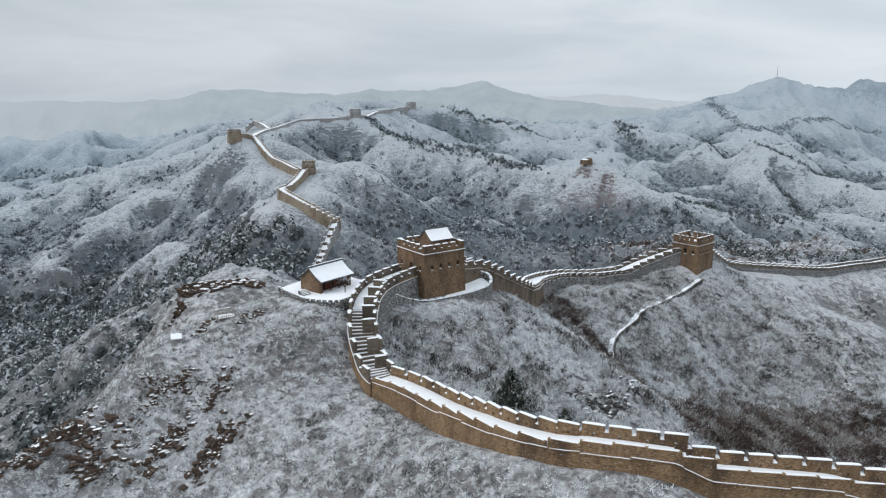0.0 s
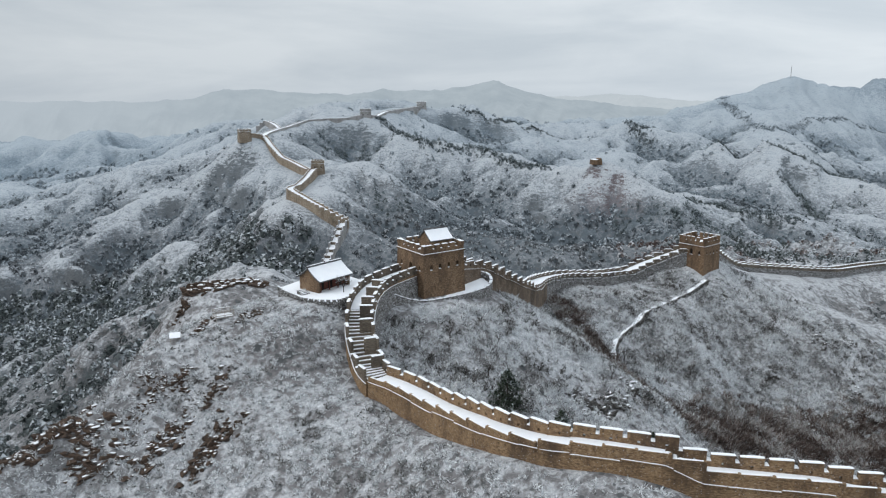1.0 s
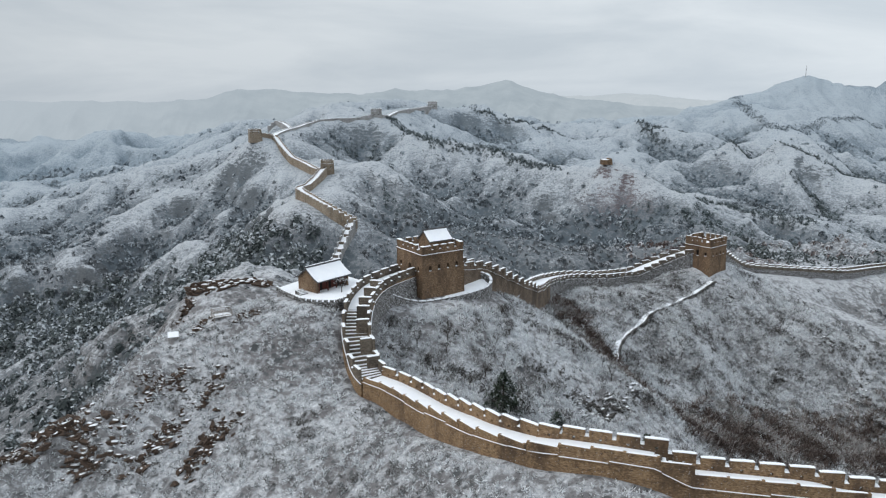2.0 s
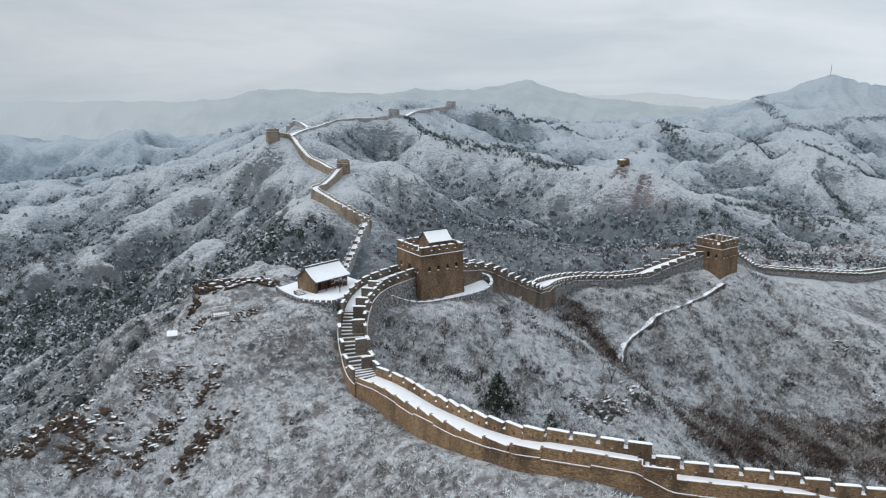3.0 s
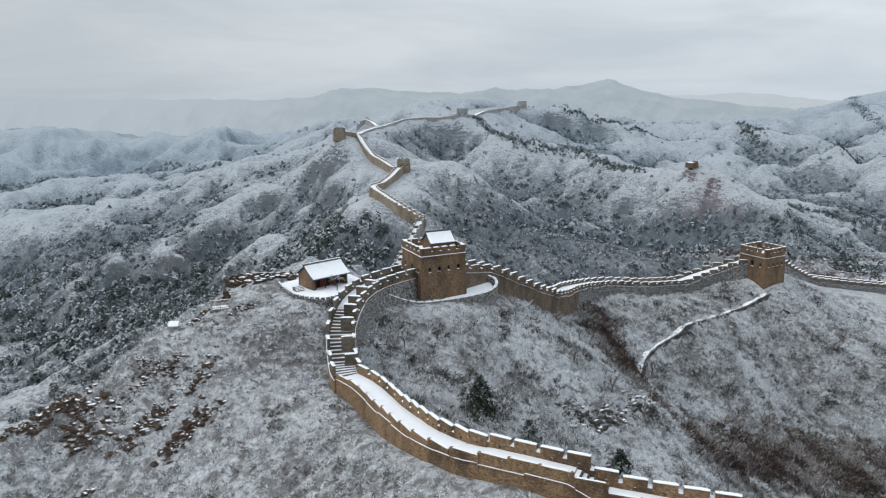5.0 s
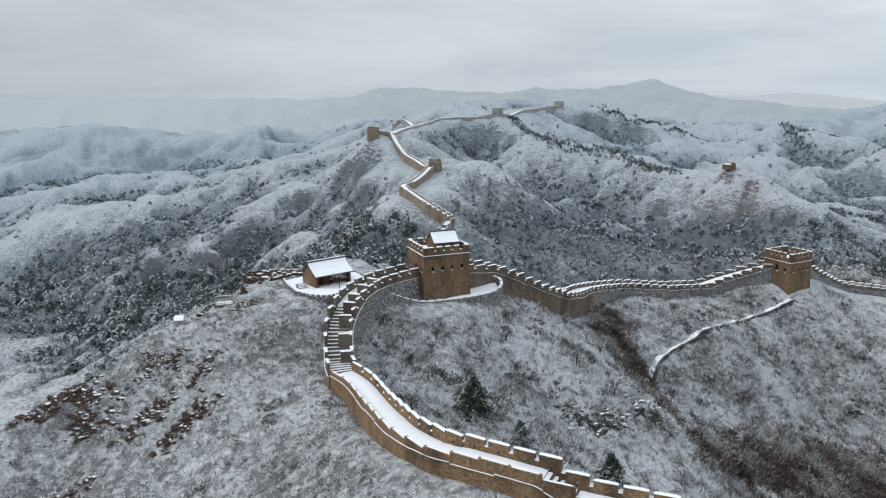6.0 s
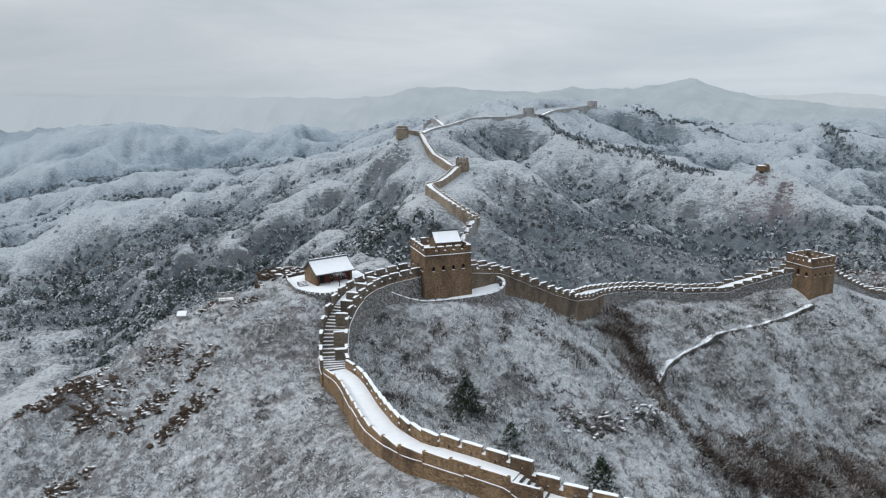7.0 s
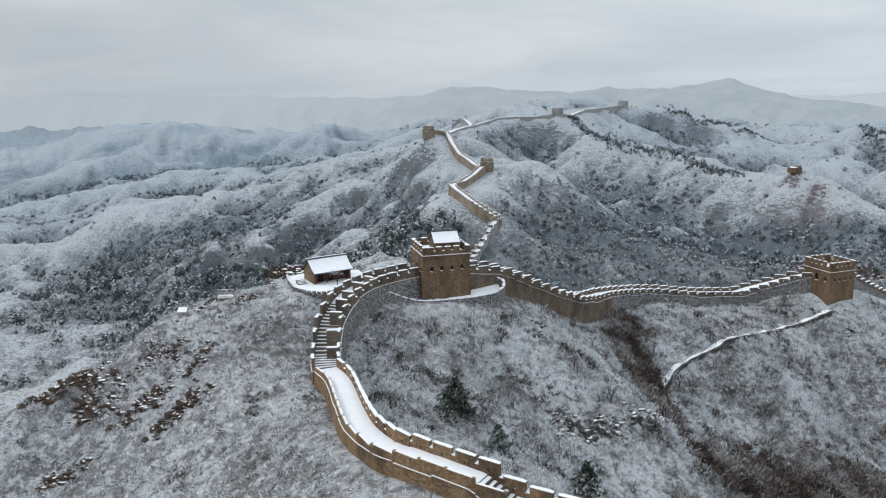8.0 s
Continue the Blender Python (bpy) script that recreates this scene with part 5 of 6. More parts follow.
# ---- viewing platform, sign board, mast ----
deck = thing("viewing_platform", pose(-35.6, 113.4, 63.0, 0, 0, 32), "small timber viewing platform with railings and snow", "platform")
part("deck", Shape().box((-1.5, -1.0, -0.12), (1.5, 1.0, 0.0)).mesh("deck", TIMBER), deck)
part("deck_snow", Shape().box((-1.45, -0.95, 0.0), (1.45, 0.95, 0.08), taper=0.03).mesh("deck_snow", SNOW), deck)
post = Shape().box((-0.05, -0.05, -1.9), (0.05, 0.05, 1.1)).mesh("post", TIMBER)
rail_l = Shape().box((-1.5, -0.03, -0.04), (1.5, 0.03, 0.04)).mesh("rail", TIMBER)
rail_s = Shape().box((-1.0, -0.03, -0.04), (1.0, 0.03, 0.04)).mesh("rail", TIMBER)
baluster = Shape().box((-0.025, -0.02, 0.0), (0.025, 0.02, 1.0)).mesh("baluster", TIMBER)
for px in (-1.45, 0, 1.45):
    for py in (-0.95, 0.95):
        part("post", post, deck, pose(px, py, 0))
for py in (-0.95, 0.95):
    for pz in (0.25, 1.0):
        part("rail", rail_l, deck, pose(0, py, pz))
    for i in range(9):
        part("baluster", baluster, deck, pose(-1.3 + i * 0.325, py, 0.02))
for pz in (0.25, 1.0):
    part("rail", rail_s, deck, pose(-1.45, 0, pz, 0, 0, 90))
part("rail_snow", snow_cap_mesh(3.0, 0.12, 0.06), deck, pose(0, 0.95, 1.03))

sx, sy = -42.4, 109.6
board = thing("sign_board", pose(sx, sy, ground_at(sx, sy), 0, 0, 20), "white snow-covered board on two posts", "board")
part("panel", Shape().box((-0.85, -0.65, -0.05), (0.85, 0.65, 0.03)).mesh("panel", TIMBER), board, pose(0, 0, 0.95, 28, 0, 0))
part("panel_snow", Shape().box((-0.84, -0.64, 0.03), (0.84, 0.64, 0.11), taper=0.03).mesh("panel_snow", SNOW), board, pose(0, 0, 0.95, 28, 0, 0))
for px in (-0.7, 0.7):
    part("post", Shape().tube((px, 0, -0.6), (px, 0, 0.95), 0.05, 0.05).mesh("post", TIMBER), board)

mx, my = 465.0, 1040.0
mast = thing("radio_mast", pose(mx, my, ground_at(mx, my)), "thin steel radio mast on the mountain top", "mast")
part("shaft", Shape().tube((0, 0, -3), (0, 0, 12), 0.5, 0.3, 5).mesh("shaft", METAL), mast)
part("antenna", Shape().tube((0, 0, 12), (0, 0, 15), 0.2, 0.1, 5).mesh("antenna", METAL), mast)

# ruined tower on the red hill, small platform on the far east crest
ruin = thing("ruined_tower", pose(102.5, 521, ground_at(102.5, 521) + 0.2, 0, 0, 15), "low ruined brick tower on a reddish rocky top", "ruin")
part("stump", Shape().box((-3.6, -3, -2), (3.6, 3, 1.5), taper=0.3).mesh("stump", TOWER_BRICK), ruin)
part("broken_wall", Shape().box((1.0, -2.7, 1.5), (3.2, 2.4, 2.5), taper=0.3).mesh("broken_wall", TOWER_BRICK), ruin)
part("snow_cap", Shape().box((-3.2, -2.6, 1.5), (0.9, 2.6, 1.7), taper=0.2).mesh("snow_cap", SNOW), ruin)

# ---- plants ----
rng = np.random.default_rng(7)
WALLS = np.vstack([near_way.p[::2], lower_way.p[::2], east_way.p[::2], yway.p[::2], Way(FAR_EAST).p[::4], Way(KNEE).p[::4], Way(STAIR_WALL).p[::3], Way(UPPER).p[::4], Way(SKYLINE).p[::4], Way(CREST).p[::4]])


def clear_of_walls(x, y, gap):
    ok = np.ones(len(x), bool)
    for i in range(0, len(x), 4000):
        s = slice(i, i + 4000)
        d = np.sqrt((x[s, None] - WALLS[None, :, 0]) ** 2 + (y[s, None] - WALLS[None, :, 1]) ** 2).min(axis=1)
        ok[s] = d > gap
    for cx, cy, r in ((-2.4, 137, 8.5), (81.4, 231.2, 7.5), (-21.5, 124, 8.8), (-42.4, 109.6, 1.6), (-35.6, 113.4, 2.4), (3, 136, 5.5)):
        ok &= np.hypot(x - cx, y - cy) > r
    return ok


def lay(flakes, x, y, z, size, spin, squeeze=None):
    """Copies of one set of triangles (n, 3, 3) set out on the ground."""
    c, s = np.cos(spin), np.sin(spin)
    f = flakes[None] * size[:, None, None, None]
    if squeeze is not None:
        f = f * np.stack([np.ones_like(squeeze), np.ones_like(squeeze), squeeze], axis=-1)[:, None, None, :]
    fx = f[..., 0] * c[:, None, None] - f[..., 1] * s[:, None, None] + x[:, None, None]
    fy = f[..., 0] * s[:, None, None] + f[..., 1] * c[:, None, None] + y[:, None, None]
    fz = f[..., 2] + z[:, None, None]
    return np.stack([fx, fy, fz], axis=-1).reshape(-1, 3)


def bush_flakes(n, seed, spread=0.8, thick=0.04):
    """Bare twigs that fan out of one foot, some forking, as thin triangles."""
    r = np.random.default_rng(seed)
    res = []
    for k in range(n):
        a, lean, ln = r.uniform(0, 6.283), r.uniform(0.1, 1.0) ** 0.8 * spread, r.uniform(0.55, 1.1)
        d = np.array([math.cos(a) * lean, math.sin(a) * lean, 1.0 - 0.45 * lean])
        d /= np.linalg.norm(d)
        start = d * (0.0 if k % 3 == 0 else r.uniform(0.25, 0.7)) + r.normal(0, 0.05, 3)
        if k % 3:
            d = d + r.normal(0, 0.45, 3)
            d /= np.linalg.norm(d)
            ln *= 0.55
        side = np.cross(d, r.normal(0, 1, 3))
        side /= np.linalg.norm(side)
        w = thick * r.uniform(0.6, 1.3)
        start[2] = max(start[2], -0.05)
        res.append([start - side * w, start + side * w, start + d * ln])
    return np.array(res)


def dome_flakes(n, seed, tall=0.8):
    """A rounded bush: flakes lying on a ragged dome."""
    r = np.random.default_rng(seed)
    res = []
    for k in range(n):
        a, up = k * 2.4 + r.normal(0, 0.3), (k + 0.5) / n
        flat = math.sqrt(max(0.05, 1 - up * up))
        o = np.array([math.cos(a) * flat, math.sin(a) * flat, up])
        c = o * np.array([0.55, 0.55, tall]) * r.uniform(0.85, 1.15)
        side = np.cross(o, [0.1, 0.2, 1.0])
        side /= np.linalg.norm(side)
        top = np.cross(side, o)
        q = r.uniform(0.24, 0.40)
        spin = r.uniform(0, 6.283)
        res.append([c + q * (side * math.cos(spin + t) + top * math.sin(spin + t)) for t in (0, 2.0, 4.2)])
    return np.array(res)


def scatter(name, label, kinds, x, y, size, material, squeeze=None, sink=0.05):
    z = land(x, y) - sink
    spin = rng.uniform(0, 6.283, len(x))
    pick = rng.integers(0, len(kinds), len(x))
    vs = [lay(kinds[k], x[pick == k], y[pick == k], z[pick == k], size[pick == k], spin[pick == k], None if squeeze is None else squeeze[pick == k]) for k in range(len(kinds))]
    v = np.vstack(vs)
    f = np.arange(len(v)).reshape(-1, 3)
    ob = new(name, fast_mesh(name, v, f, material))
    return tagged(ob, label, "shrubs", kind="stuff")


def field(count, r0, r1, b0, b1):
    """Random places in a sector round the flight path's middle."""
    r = np.sqrt(rng.uniform(r0 * r0, r1 * r1, count))
    b = np.radians(rng.uniform(b0, b1, count))
    return 20 + r * np.sin(b), r * np.cos(b)


# frosted scrub on the near slopes: low on the open spur, taller in the bowl
x, y = field(90000, 48, 250, -48, 46)
keep = clear_of_walls(x, y, 3.4) & ((y < 130) | (x > -8)) & (y < 262 - 0.2 * x)
keep &= rng.uniform(0, 1, len(x)) < np.where(x > -14, 0.30 + 0.9 * value_noise(x / 8, y / 8, 5), 0.75 + 0.5 * value_noise(x / 9, y / 9, 5))
x, y = x[keep], y[keep]
in_bowl = (y > np.interp(x, [-15, -8, 0, 10, 30, 100], [140, 100, 88, 78, 72, 68])) & (x > -16)
a, b = x[~in_bowl], y[~in_bowl]
scatter("low_scrub", "low frosted leafless scrub on the open spur", [bush_flakes(15, 11 + k, 0.95, 0.075) for k in range(6)], a, b, rng.uniform(0.45, 1.15, len(a)), SPUR_TWIG, rng.uniform(0.6, 1.0, len(a)))
a, b = x[in_bowl], y[in_bowl]
scatter("tall_scrub", "hoarfrosted leafless bushes filling the bowl below the wall", [bush_flakes(20, 21 + k, 0.85, 0.062) for k in range(6)], a, b, rng.uniform(0.7, 1.0, len(a)) * (0.9 + 1.1 * value_noise(a / 7, b / 7, 9)), TWIG, rng.uniform(0.7, 1.1, len(a)))

# brown thickets in the gully below the bowl
gx_, gy_ = [], []
STREAK = [(22, 187, 1.6), (29.5, 181, 2.2), (32, 173, 2.6), (35, 164, 2.6), (38, 155, 2.4), (43, 147, 2.4)]
HOLLOW = [(50, 138, 3.0), (57, 146, 4.0), (66, 155, 5.0), (78, 164, 6.0), (96, 172, 6.5), (122, 184, 7.0)]
for line, many in ((STREAK, 14), (HOLLOW, 20)):
    for (ax, ay, aw), (bx, by, bw) in zip(line, line[1:]):
        n = int(math.hypot(bx - ax, by - ay) * many)
        u = rng.uniform(0, 1, n)
        wide = aw + (bw - aw) * u
        gx_.append(ax + (bx - ax) * u + rng.normal(0, 1, n) * wide)
        gy_.append(ay + (by - ay) * u + rng.normal(0, 1, n) * wide)
x, y = np.concatenate(gx_), np.concatenate(gy_)
keep = clear_of_walls(x, y, 4.0)
x, y = x[keep], y[keep]
kinds = [bush_flakes(40, 31 + k, 0.95, 0.05) for k in range(3)]
scatter("thicket", "dense reddish-brown leafless thicket along a gully", kinds, x, y, rng.uniform(1.1, 2.7, len(x)), BROWN_TWIG)

# dark evergreen shrubs and small pines over the middle hills
x, y = field(100000, 150, 950, -58, 52)
keep = clear_of_walls(x, y, 6.0)
col = np.clip(np.searchsorted(turns, np.arctan2(x - CENTRE[0], y - CENTRE[1])), 0, nt - 1)
row = np.clip(np.searchsorted(rings, np.hypot(x - CENTRE[0], y - CENTRE[1])), 0, nr - 1)
den = thicket[row, col]
near_field = (np.hypot(x, y) < 250) & (x > -45)
keep &= rng.uniform(0, 1, len(x)) < np.clip((1000 - y) / 250, 0, 1)
keep &= rng.uniform(0, 1, len(x)) < np.clip((den - 0.40) * 2.3 + 0.35 * ((x > 110) & (x < 300) & (y > 285) & (y < 420)), 0.012, 0.9) * np.where(near_field, 0.04, 1.0)
x, y = x[keep], y[keep]
pines = [dome_flakes(14, 51 + k, 1.1 + 0.3 * k) for k in range(3)]
rounds = [dome_flakes(12, 61 + k, 0.7 + 0.12 * k) for k in range(4)]
tall = value_noise(x / 40, y / 40, 91) > 0.66
tall |= (x < -70) & (y < 400)
north = y > 430
size = rng.uniform(0.9, 1.0, len(x)) * rng.choice([1.0, 1.5, 2.1, 2.9], len(x), p=[0.2, 0.32, 0.30, 0.18]) * (0.95 + np.hypot(x, y) / 2600)
size *= 1.0 + 0.3 * np.clip((value_noise(x / 25, y / 25, 99) - 0.5) * 5, 0, 1)
size *= np.where((x < -70) & (y < 420), 1.35, 1.0)
scatter("pines", "small dark pines dusted with snow on the hills", pines, x[tall & ~north], y[tall & ~north], size[tall & ~north] * 0.8, PINE, None, 0.3)
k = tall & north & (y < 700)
scatter("hazed_pines", "grey-blue pines on the northern hills, haze painted in their colour", pines, x[k], y[k], size[k] * 0.8, FAR_PINE, None, 0.3)
k = ~tall & ~north & (x > 95) & (y > 265)
scatter("russet_thickets", "russet leafless thickets on the slope behind the wall", rounds, x[k], y[k], size[k] * 1.0, RUSSET, None, 0.2)
k = ~tall & ~north & ~((x > 95) & (y > 265))
scatter("shrubs", "grey frosted shrubs dotted over the slopes", rounds, x[k], y[k], size[k] * 0.8, SHRUB, None, 0.2)
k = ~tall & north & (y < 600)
scatter("hazed_shrubs", "pale shrubs on the northern hills, haze painted in their colour", rounds, x[k], y[k], size[k] * 0.95, HAZED_SHRUB, None, 0.2)

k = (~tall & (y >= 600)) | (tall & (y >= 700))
scatter("hazy_shrubs", "pale grey shrubs on the farthest hills, haze painted in their colour", rounds, x[k], y[k], size[k] * 1.0, FAR_SHRUB, None, 0.2)

# belts of pines along crests
BELTS = [
    [(-72, 690, 0), (-55, 658, 0), (-28, 624, 0), (2, 613, 0), (19, 622, 0), (42, 584, 0), (60, 562, 0), (72, 552, 0)],
    [(150, 505, 0), (165, 512, 0), (178, 534, 0), (196, 533, 0), (214, 528, 0), (232, 520, 0), (247, 508, 0)],
    [(8, 795, 0), (28, 798, 0), (48, 796, 0), (66, 793, 0)],
    [(70, 790, 0), (84, 793, 0), (108, 800, 0), (134, 806, 0), (150, 815, 0)],
    [(187, 800, 0), (205, 796, 0), (237, 826, 0), (250, 845, 0)],
    [(190, 795, 0), (200, 775, 0), (206, 760, 0)],
    [(285, 684, 0), (303, 672, 0), (321, 655, 0), (346, 644, 0), (380, 624, 0)],
    [(254, 712, 0), (270, 694, 0), (285, 684, 0)],
    [(330, 728, 0), (350, 712, 0), (372, 690, 0)],
    [(283, 626, 0), (292, 605, 0), (290, 580, 0), (280, 550, 0)],
    [(336, 800, 0), (400, 860, 0), (474, 930, 0), (522, 950, 0), (572, 960, 0)],
    [(369, 1026, 0), (358, 985, 0), (351, 930, 0), (347, 880, 0), (338, 810, 0)],
]
bx_, by_ = [], []
for line in BELTS:
    w = Way(line, 2.0)
    n = int(w.length * 2.6)
    s = rng.uniform(0, w.length, n)
    bx_.append(np.interp(s, w.s, w.p[:, 0]) + rng.normal(0, 3.4, n))
    by_.append(np.interp(s, w.s, w.p[:, 1]) + rng.normal(0, 3.4, n))
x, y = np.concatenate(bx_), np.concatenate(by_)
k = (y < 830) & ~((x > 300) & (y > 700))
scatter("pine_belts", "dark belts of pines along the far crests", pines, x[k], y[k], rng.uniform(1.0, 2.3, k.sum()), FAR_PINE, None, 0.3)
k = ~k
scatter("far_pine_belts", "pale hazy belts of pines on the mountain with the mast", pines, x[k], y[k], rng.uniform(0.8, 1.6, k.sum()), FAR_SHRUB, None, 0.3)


def conifer(height, seed):
    """A pine: tapered trunk, whorls of limbs, needled sprays with snow."""
    r = np.random.default_rng(seed)
    trunk = Shape().tube((0, 0, -0.5), (0, 0, height * 0.55), 0.16, 0.09, 7).tube((0, 0, height * 0.55), (0, 0, height), 0.09, 0.02, 6)
    res = []
    whorls = int(height * 2.4)
    for i in range(whorls):
        u = (i + 0.5) / whorls
        z = height * (0.10 + 0.88 * u)
        reach = height * 0.50 * (1 - u) ** 0.75 * r.uniform(0.8, 1.15) + 0.12
        for j in range(8):
            a = r.uniform(0, 6.283)
            ln = reach * r.uniform(0.7, 1.15)
            o = np.array([math.cos(a), math.sin(a), 0.0])
            end = o * ln + np.array([0, 0, z - 0.18 * ln])
            trunk.tube((0, 0, z), tuple(end), 0.03, 0.012, 3)
            for k in range(18):
                t = r.uniform(0.25, 1.05)
                c = o * ln * t + np.array([0, 0, z - 0.18 * ln * t]) + r.normal(0, 0.07, 3)
                d = o * 0.6 + r.normal(0, 0.6, 3)
                d /= np.linalg.norm(d)
                side = np.cross(d, [0.2, 0.1, 1.0])
                side /= np.linalg.norm(side)
                q = r.uniform(0.24, 0.42)
                res.append([c - side * q * 0.5, c + side * q * 0.5, c + d * q * 1.5])
    v = np.array(res).reshape(-1, 3)
    return trunk.mesh("trunk", BARK), fast_mesh("crown", v, np.arange(len(v)).reshape(-1, 3), NEEDLES)


for x, y, top, seed in ((10.7, 107.1, 56.3, 1), (18.8, 103.5, 51.2, 2), (32.4, 102.0, 48.4, 3)):
    z = ground_at(x, y)
    h = max(4.0, top - z)
    tr, cr = conifer(h, seed)
    t = thing("pine_tree", pose(x, y, z), "dark green pine dusted with snow below the wall", "tree", "pines in the bowl")
    part("trunk", tr, t)
    tagged(part("crown", cr, t), kind="stuff")


def bare_tree(height, seed):
    """A leafless tree: trunk, forking limbs and a haze of twigs."""
    r = np.random.default_rng(seed)
    trunk, res, limb_meshes = Shape(), [], []
    trunk.tube((0, 0, -0.4), (0.05, 0.03, height * 0.35), 0.11, 0.08, 6)

    def fork(limbs, p, d, ln, rad, level):
        e = p + d * ln
        limbs.tube(tuple(p), tuple(e), rad, rad * 0.6, 4)
        if level == 0:
            for k in range(5):
                q = d + r.normal(0, 0.5, 3)
                q /= np.linalg.norm(q)
                s = np.cross(q, r.normal(0, 1, 3))
                s /= np.linalg.norm(s)
                b = p + d * ln * r.uniform(0.4, 1.0)
                res.append([b - s * 0.018, b + s * 0.018, b + q * ln * r.uniform(0.6, 1.2)])
            return
        for k in range(3):
            q = d + r.normal(0, 0.42, 3) + np.array([0, 0, 0.12])
            q /= np.linalg.norm(q)
            fork(limbs, p + d * ln * r.uniform(0.6, 1.0), q, ln * r.uniform(0.6, 0.8), rad * 0.6, level - 1)

    top = np.array([0.05, 0.03, height * 0.35])
    for k in range(4):
        a = k * 1.57 + r.uniform(0, 1)
        d = np.array([math.cos(a) * 0.5, math.sin(a) * 0.5, 0.9])
        one = Shape()
        fork(one, top * r.uniform(0.7, 1.0), d / np.linalg.norm(d), height * 0.27, 0.06, 3)
        limb_meshes.append(("limb", one.mesh("limb", BARK)))
    v = np.array(res).reshape(-1, 3)
    return [("trunk", trunk.mesh("trunk", BARK)), *limb_meshes, ("crown", fast_mesh("crown", v, np.arange(len(v)).reshape(-1, 3), TWIG))]


kinds = [bare_tree(3.6, 71 + k) for k in range(3)]
tx, ty = field(900, 92, 215, -10, 38)
ok = clear_of_walls(tx, ty, 4.5)
ok &= value_noise(tx / 9, ty / 9, 77) > 0.55
tx, ty = tx[ok][:80], ty[ok][:80]
spots = [(float(a), float(b), 0.6 + 0.6 * float(c)) for a, b, c in zip(tx, ty, rng.uniform(0, 1, len(tx)))]
spots += [(-17.0, 121.5, 0.9), (-14.9, 123.0, 0.7), (-3.5, 116.5, 1.0), (1.5, 120.0, 0.9), (12.5, 128.0, 1.0)]
for i, (x, y, k) in enumerate(spots):
    on = TERRACE_Z if i == len(spots) - 5 else ground_at(x, y)
    t = thing("bare_tree", pose(x, y, on, 0, 0, 77 * i) @ Matrix.Diagonal((k, k, k, 1)), "small leafless tree with dark branches in snowy scrub", "tree", "bare trees on the slopes")
    for nm, me in kinds[i % 3]:
        ob = part(nm, me, t)
        if nm == "crown":
            tagged(ob, kind="stuff")


# ---- rock outcrops on the spur and in the bowl ----


def boulder(seed, material):
    """An angular shard of ledge rock: a block with skewed corners and a broken edge."""
    r = np.random.default_rng(seed)
    bm = bmesh.new()
    bmesh.ops.create_cube(bm, size=1.6)
    for v in bm.verts:
        v.co += Vector(r.normal(0, 0.34, 3))
    bmesh.ops.bevel(bm, geom=bm.edges[:], offset=0.05, segments=1, affect="EDGES")
    for v in bm.verts:
        v.co += Vector(r.normal(0, 0.05, 3))
    bmesh.ops.triangulate(bm, faces=bm.faces)
    me = bpy.data.meshes.new("rock")
    bm.to_mesh(me)
    bm.free()
    me.materials.append(material)
    return me


def drift(seed):
    """A flat pad of snow with a ragged rim."""
    r = np.random.default_rng(seed)
    n = 12
    rim = [(math.cos(6.283 * k / n) * r.uniform(0.6, 1.0), math.sin(6.283 * k / n) * r.uniform(0.6, 1.0)) for k in range(n)]
    v = [(a, b, 0) for a, b in rim] + [(a * 0.75, b * 0.75, 0.16) for a, b in rim] + [(0, 0, 0.22)]
    f = [(k, (k + 1) % n, n + (k + 1) % n, n + k) for k in range(n)] + [(n + k, n + (k + 1) % n, 2 * n) for k in range(n)]
    return mesh_of("snow_pad", v, f, SNOW)


BOULDERS, SHARDS = [boulder(k, ROCK) for k in range(6)], [boulder(k, DARK_STONE) for k in range(6)]
PADS = [drift(k) for k in range(4)]
OUTCROPS = [(-56.2, 96.6, 5.2, 2.0), (-58.6, 94.0, 4.2, 1.6), (-51.3, 97.0, 5.0, 1.9), (-49.5, 93.3, 4.0, 1.5), (-40.9, 95.1, 3.4, 1.4), (-38.6, 97.8, 3.2, 1.3), (-33.5, 94.3, 3.6, 1.5), (-31.2, 96.6, 3.2, 1.3), (-34.2, 102.2, 2.6, 1.1), (-39.8, 104, 2.4, 1.0), (-43.5, 100.9, 3.4, 0.9), (-43.5, 103.4, 2.6, 0.8), (-61.8, 93.5, 4.2, 1.6), (-72, 95, 4.0, 1.6), (-47, 84, 3.6, 1.4), (32.2, 125.8, 4.2, 1.6), (27.2, 122.2, 4.6, 1.5), (38.0, 133.5, 4.2, 1.6), (40.5, 137.5, 3.4, 1.4), (118, 197.8, 5.0, 1.3), (123, 215.6, 5, 1.2), (113.8, 211.8, 5, 1.3), (41.2, 163, 2.6, 0.8), (42.6, 153.5, 3.0, 0.9), (44.3, 146, 3.0, 1.0), (45.8, 139.5, 3.2, 1.0), (66.5, 208.5, 2.4, 0.8), (57.5, 196.5, 2.4, 0.8), (86, 219, 2.4, 0.9), (17.0, 139.8, 1.8, 0.7), (-61.5, 174.5, 4.2, 2.4), (-56, 177, 4.2, 2.2), (-50, 181, 4.0, 2.0), (-64, 170, 3.0, 1.8), (-38.5, 112.2, 2.2, 0.9), (-31.5, 113.8, 2.6, 0.8)]
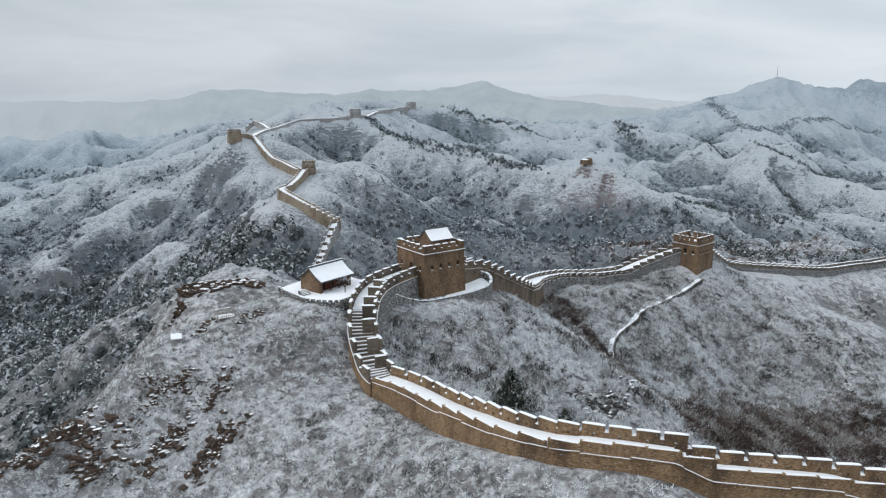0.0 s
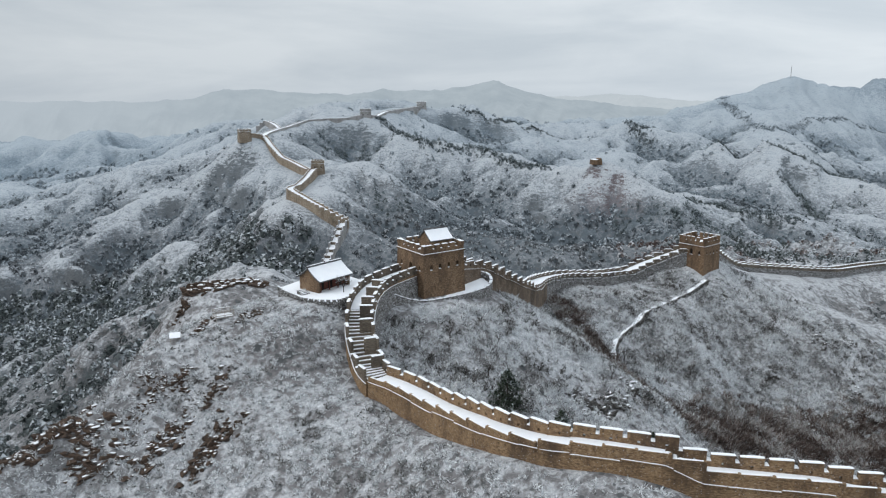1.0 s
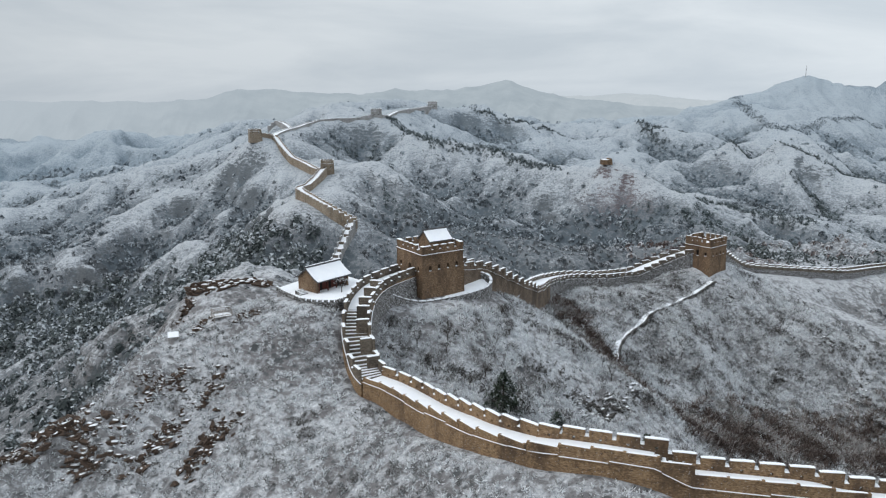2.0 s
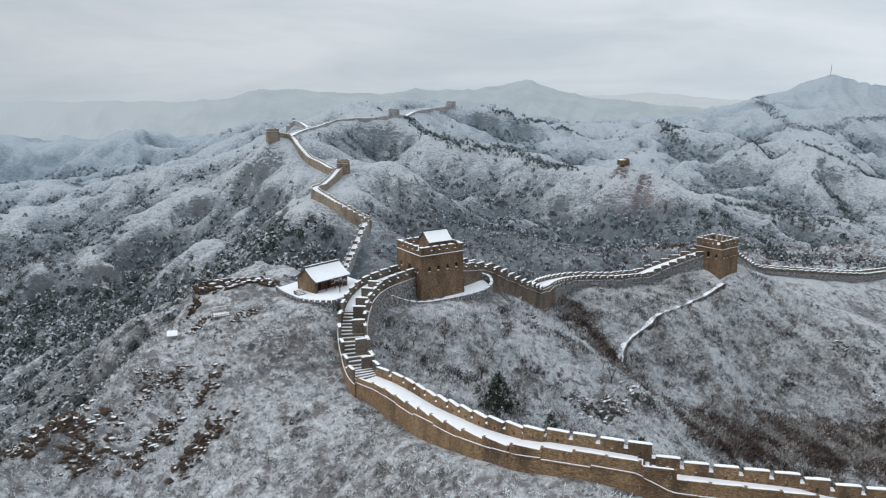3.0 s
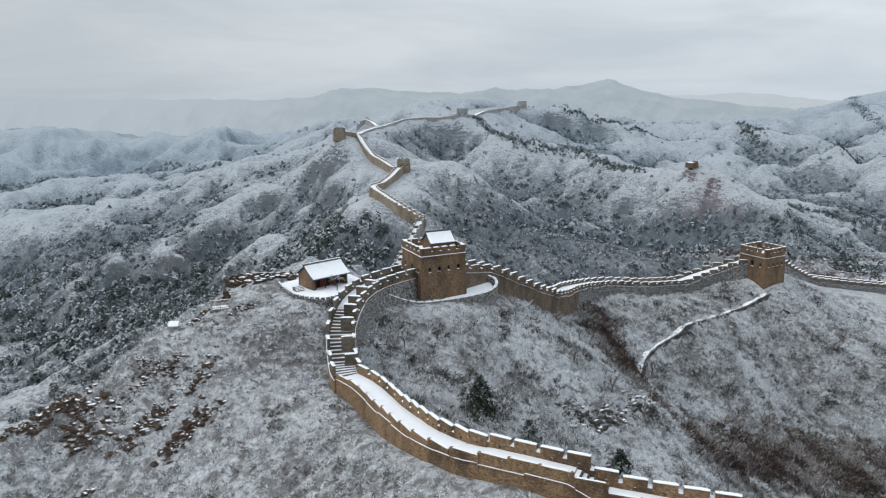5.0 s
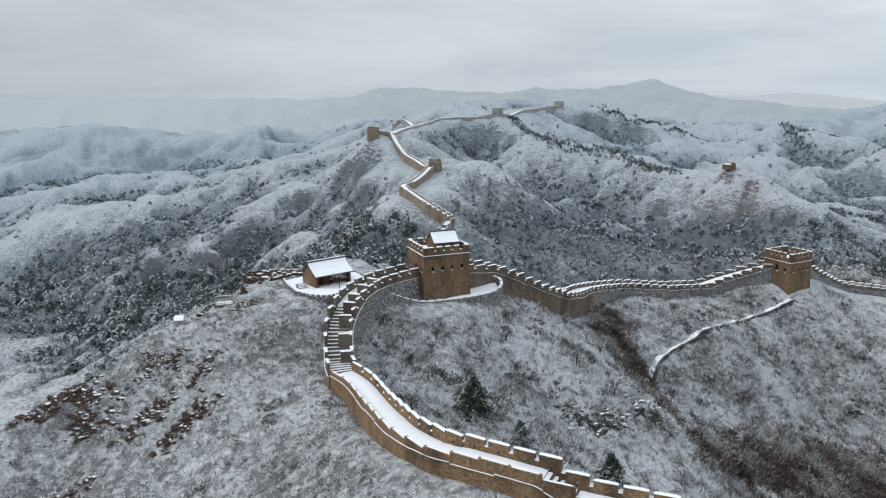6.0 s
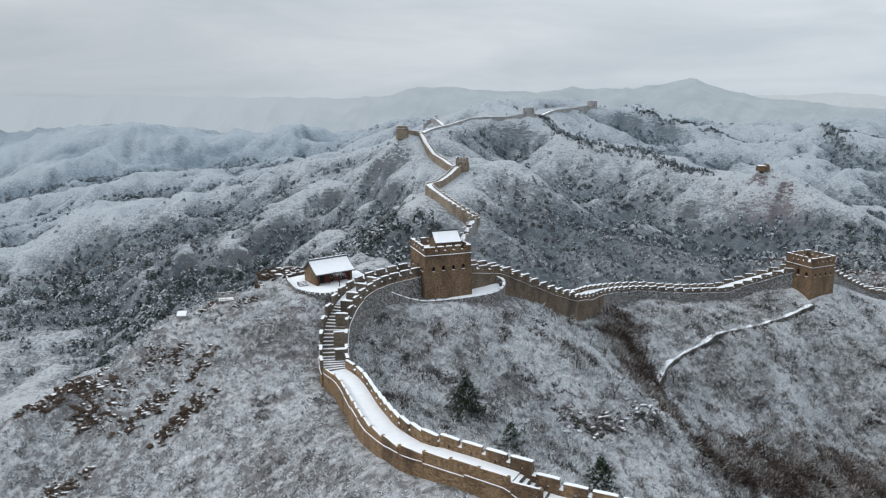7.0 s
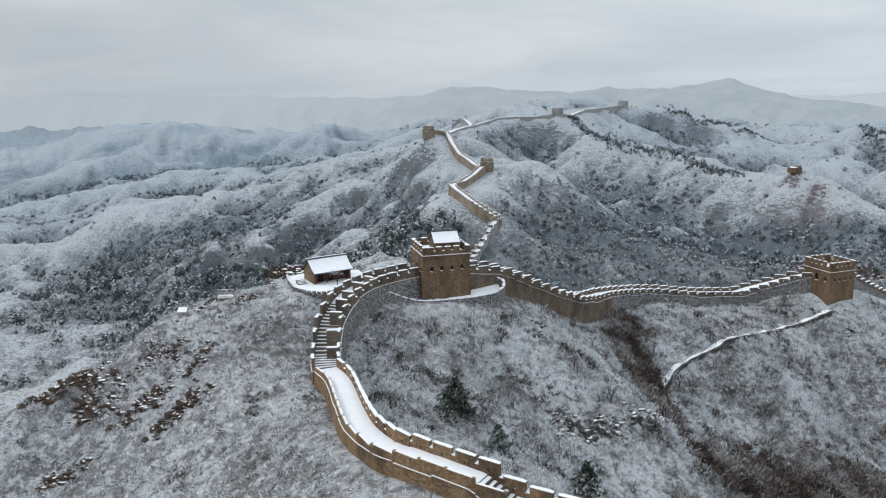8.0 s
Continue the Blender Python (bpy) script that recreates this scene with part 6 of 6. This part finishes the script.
for i, (x, y, reach, size) in enumerate(OUTCROPS):
    r = np.random.default_rng(100 + i)
    crop = thing("rock_outcrop", pose(x, y, ground_at(x, y)), "bare brown rock ledge breaking through snowy scrub", "rocks", "rock outcrops")
    turn = r.uniform(-10, 65)
    for k in range(64):
        u, w = r.normal(0, 0.5) * reach, r.normal(0, 0.24) * reach
        dx, dy = u * math.cos(radians(turn)) - w * math.sin(radians(turn)), u * math.sin(radians(turn)) + w * math.cos(radians(turn))
        q = size * (0.09 + 0.30 * r.uniform(0, 1) ** 1.6)
        dz = ground_at(x + dx, y + dy) - ground_at(x, y)
        m = pose(dx, dy, dz + q * 0.1, r.uniform(-22, 22), r.uniform(-22, 22), turn + r.uniform(-30, 30)) @ Matrix.Diagonal((q * r.uniform(0.9, 2.0), q * 0.75, q * r.uniform(0.45, 0.8), 1))
        part("rock", (BOULDERS if x < 0 else SHARDS)[int(r.integers(6))], crop, m)
        if k % 2:
            part("snow_pad", PADS[int(r.integers(4))], crop, pose(dx + 0.1 * q, dy + 0.3 * q, dz + q * 0.62, 0, 0, turn + r.uniform(-25, 25)) @ Matrix.Diagonal((q * 1.35, q * 0.75, q * 0.8, 1)))

# ---- footpath from the second tower down into the gully ----
path = thing("footpath", Matrix(), "narrow snow-covered footpath with a low stone edge", "path", kind="structure")
LINE = [(81.5, 222.5, 0), (75.4, 216.8, 0), (66.1, 208.8, 0), (59.3, 199.7, 0), (51.8, 187.1, 0), (45.0, 178.6, 0), (41.8, 171.5, 0), (40.6, 162.0, 0), (42.2, 152.0, 0)]
pway = Way(LINE, 1.0)
rows, kerb = [], []
for s in np.arange(0, pway.length, 1.0):
    q, e = pway.at(s), pway.side(s)
    wide = 0.46 + 0.2 * math.sin(s * 0.31) + 0.16 * math.sin(s * 0.83)
    a, b = q - e * wide, q + e * wide
    za, zb = ground_at(a.x, a.y), ground_at(b.x, b.y)
    z = max(za, zb, ground_at(q.x, q.y)) + 0.22
    low_side, out = (a, -1) if za < zb else (b, 1)
    c = low_side + e * out * (0.45 + 0.2 * math.sin(s * 1.1))
    zc = ground_at(c.x, c.y) - 0.8
    rows.append([(a.x, a.y, za - 0.5), (b.x, b.y, zb - 0.5), (b.x, b.y, z), (a.x, a.y, z)])
    top = z - 0.02 + 0.1 * math.sin(s * 1.7)
    near_side, far_side = (low_side, c) if out > 0 else (c, low_side)
    kerb.append([(near_side.x, near_side.y, zc), (far_side.x, far_side.y, zc), (far_side.x, far_side.y, top), (near_side.x, near_side.y, top)])
part("path_snow", Shape().sweep(rows).mesh("path_snow", SNOW), path)
part("stone_edge", Shape().sweep(kerb).mesh("stone_edge", DARK_STONE), path)
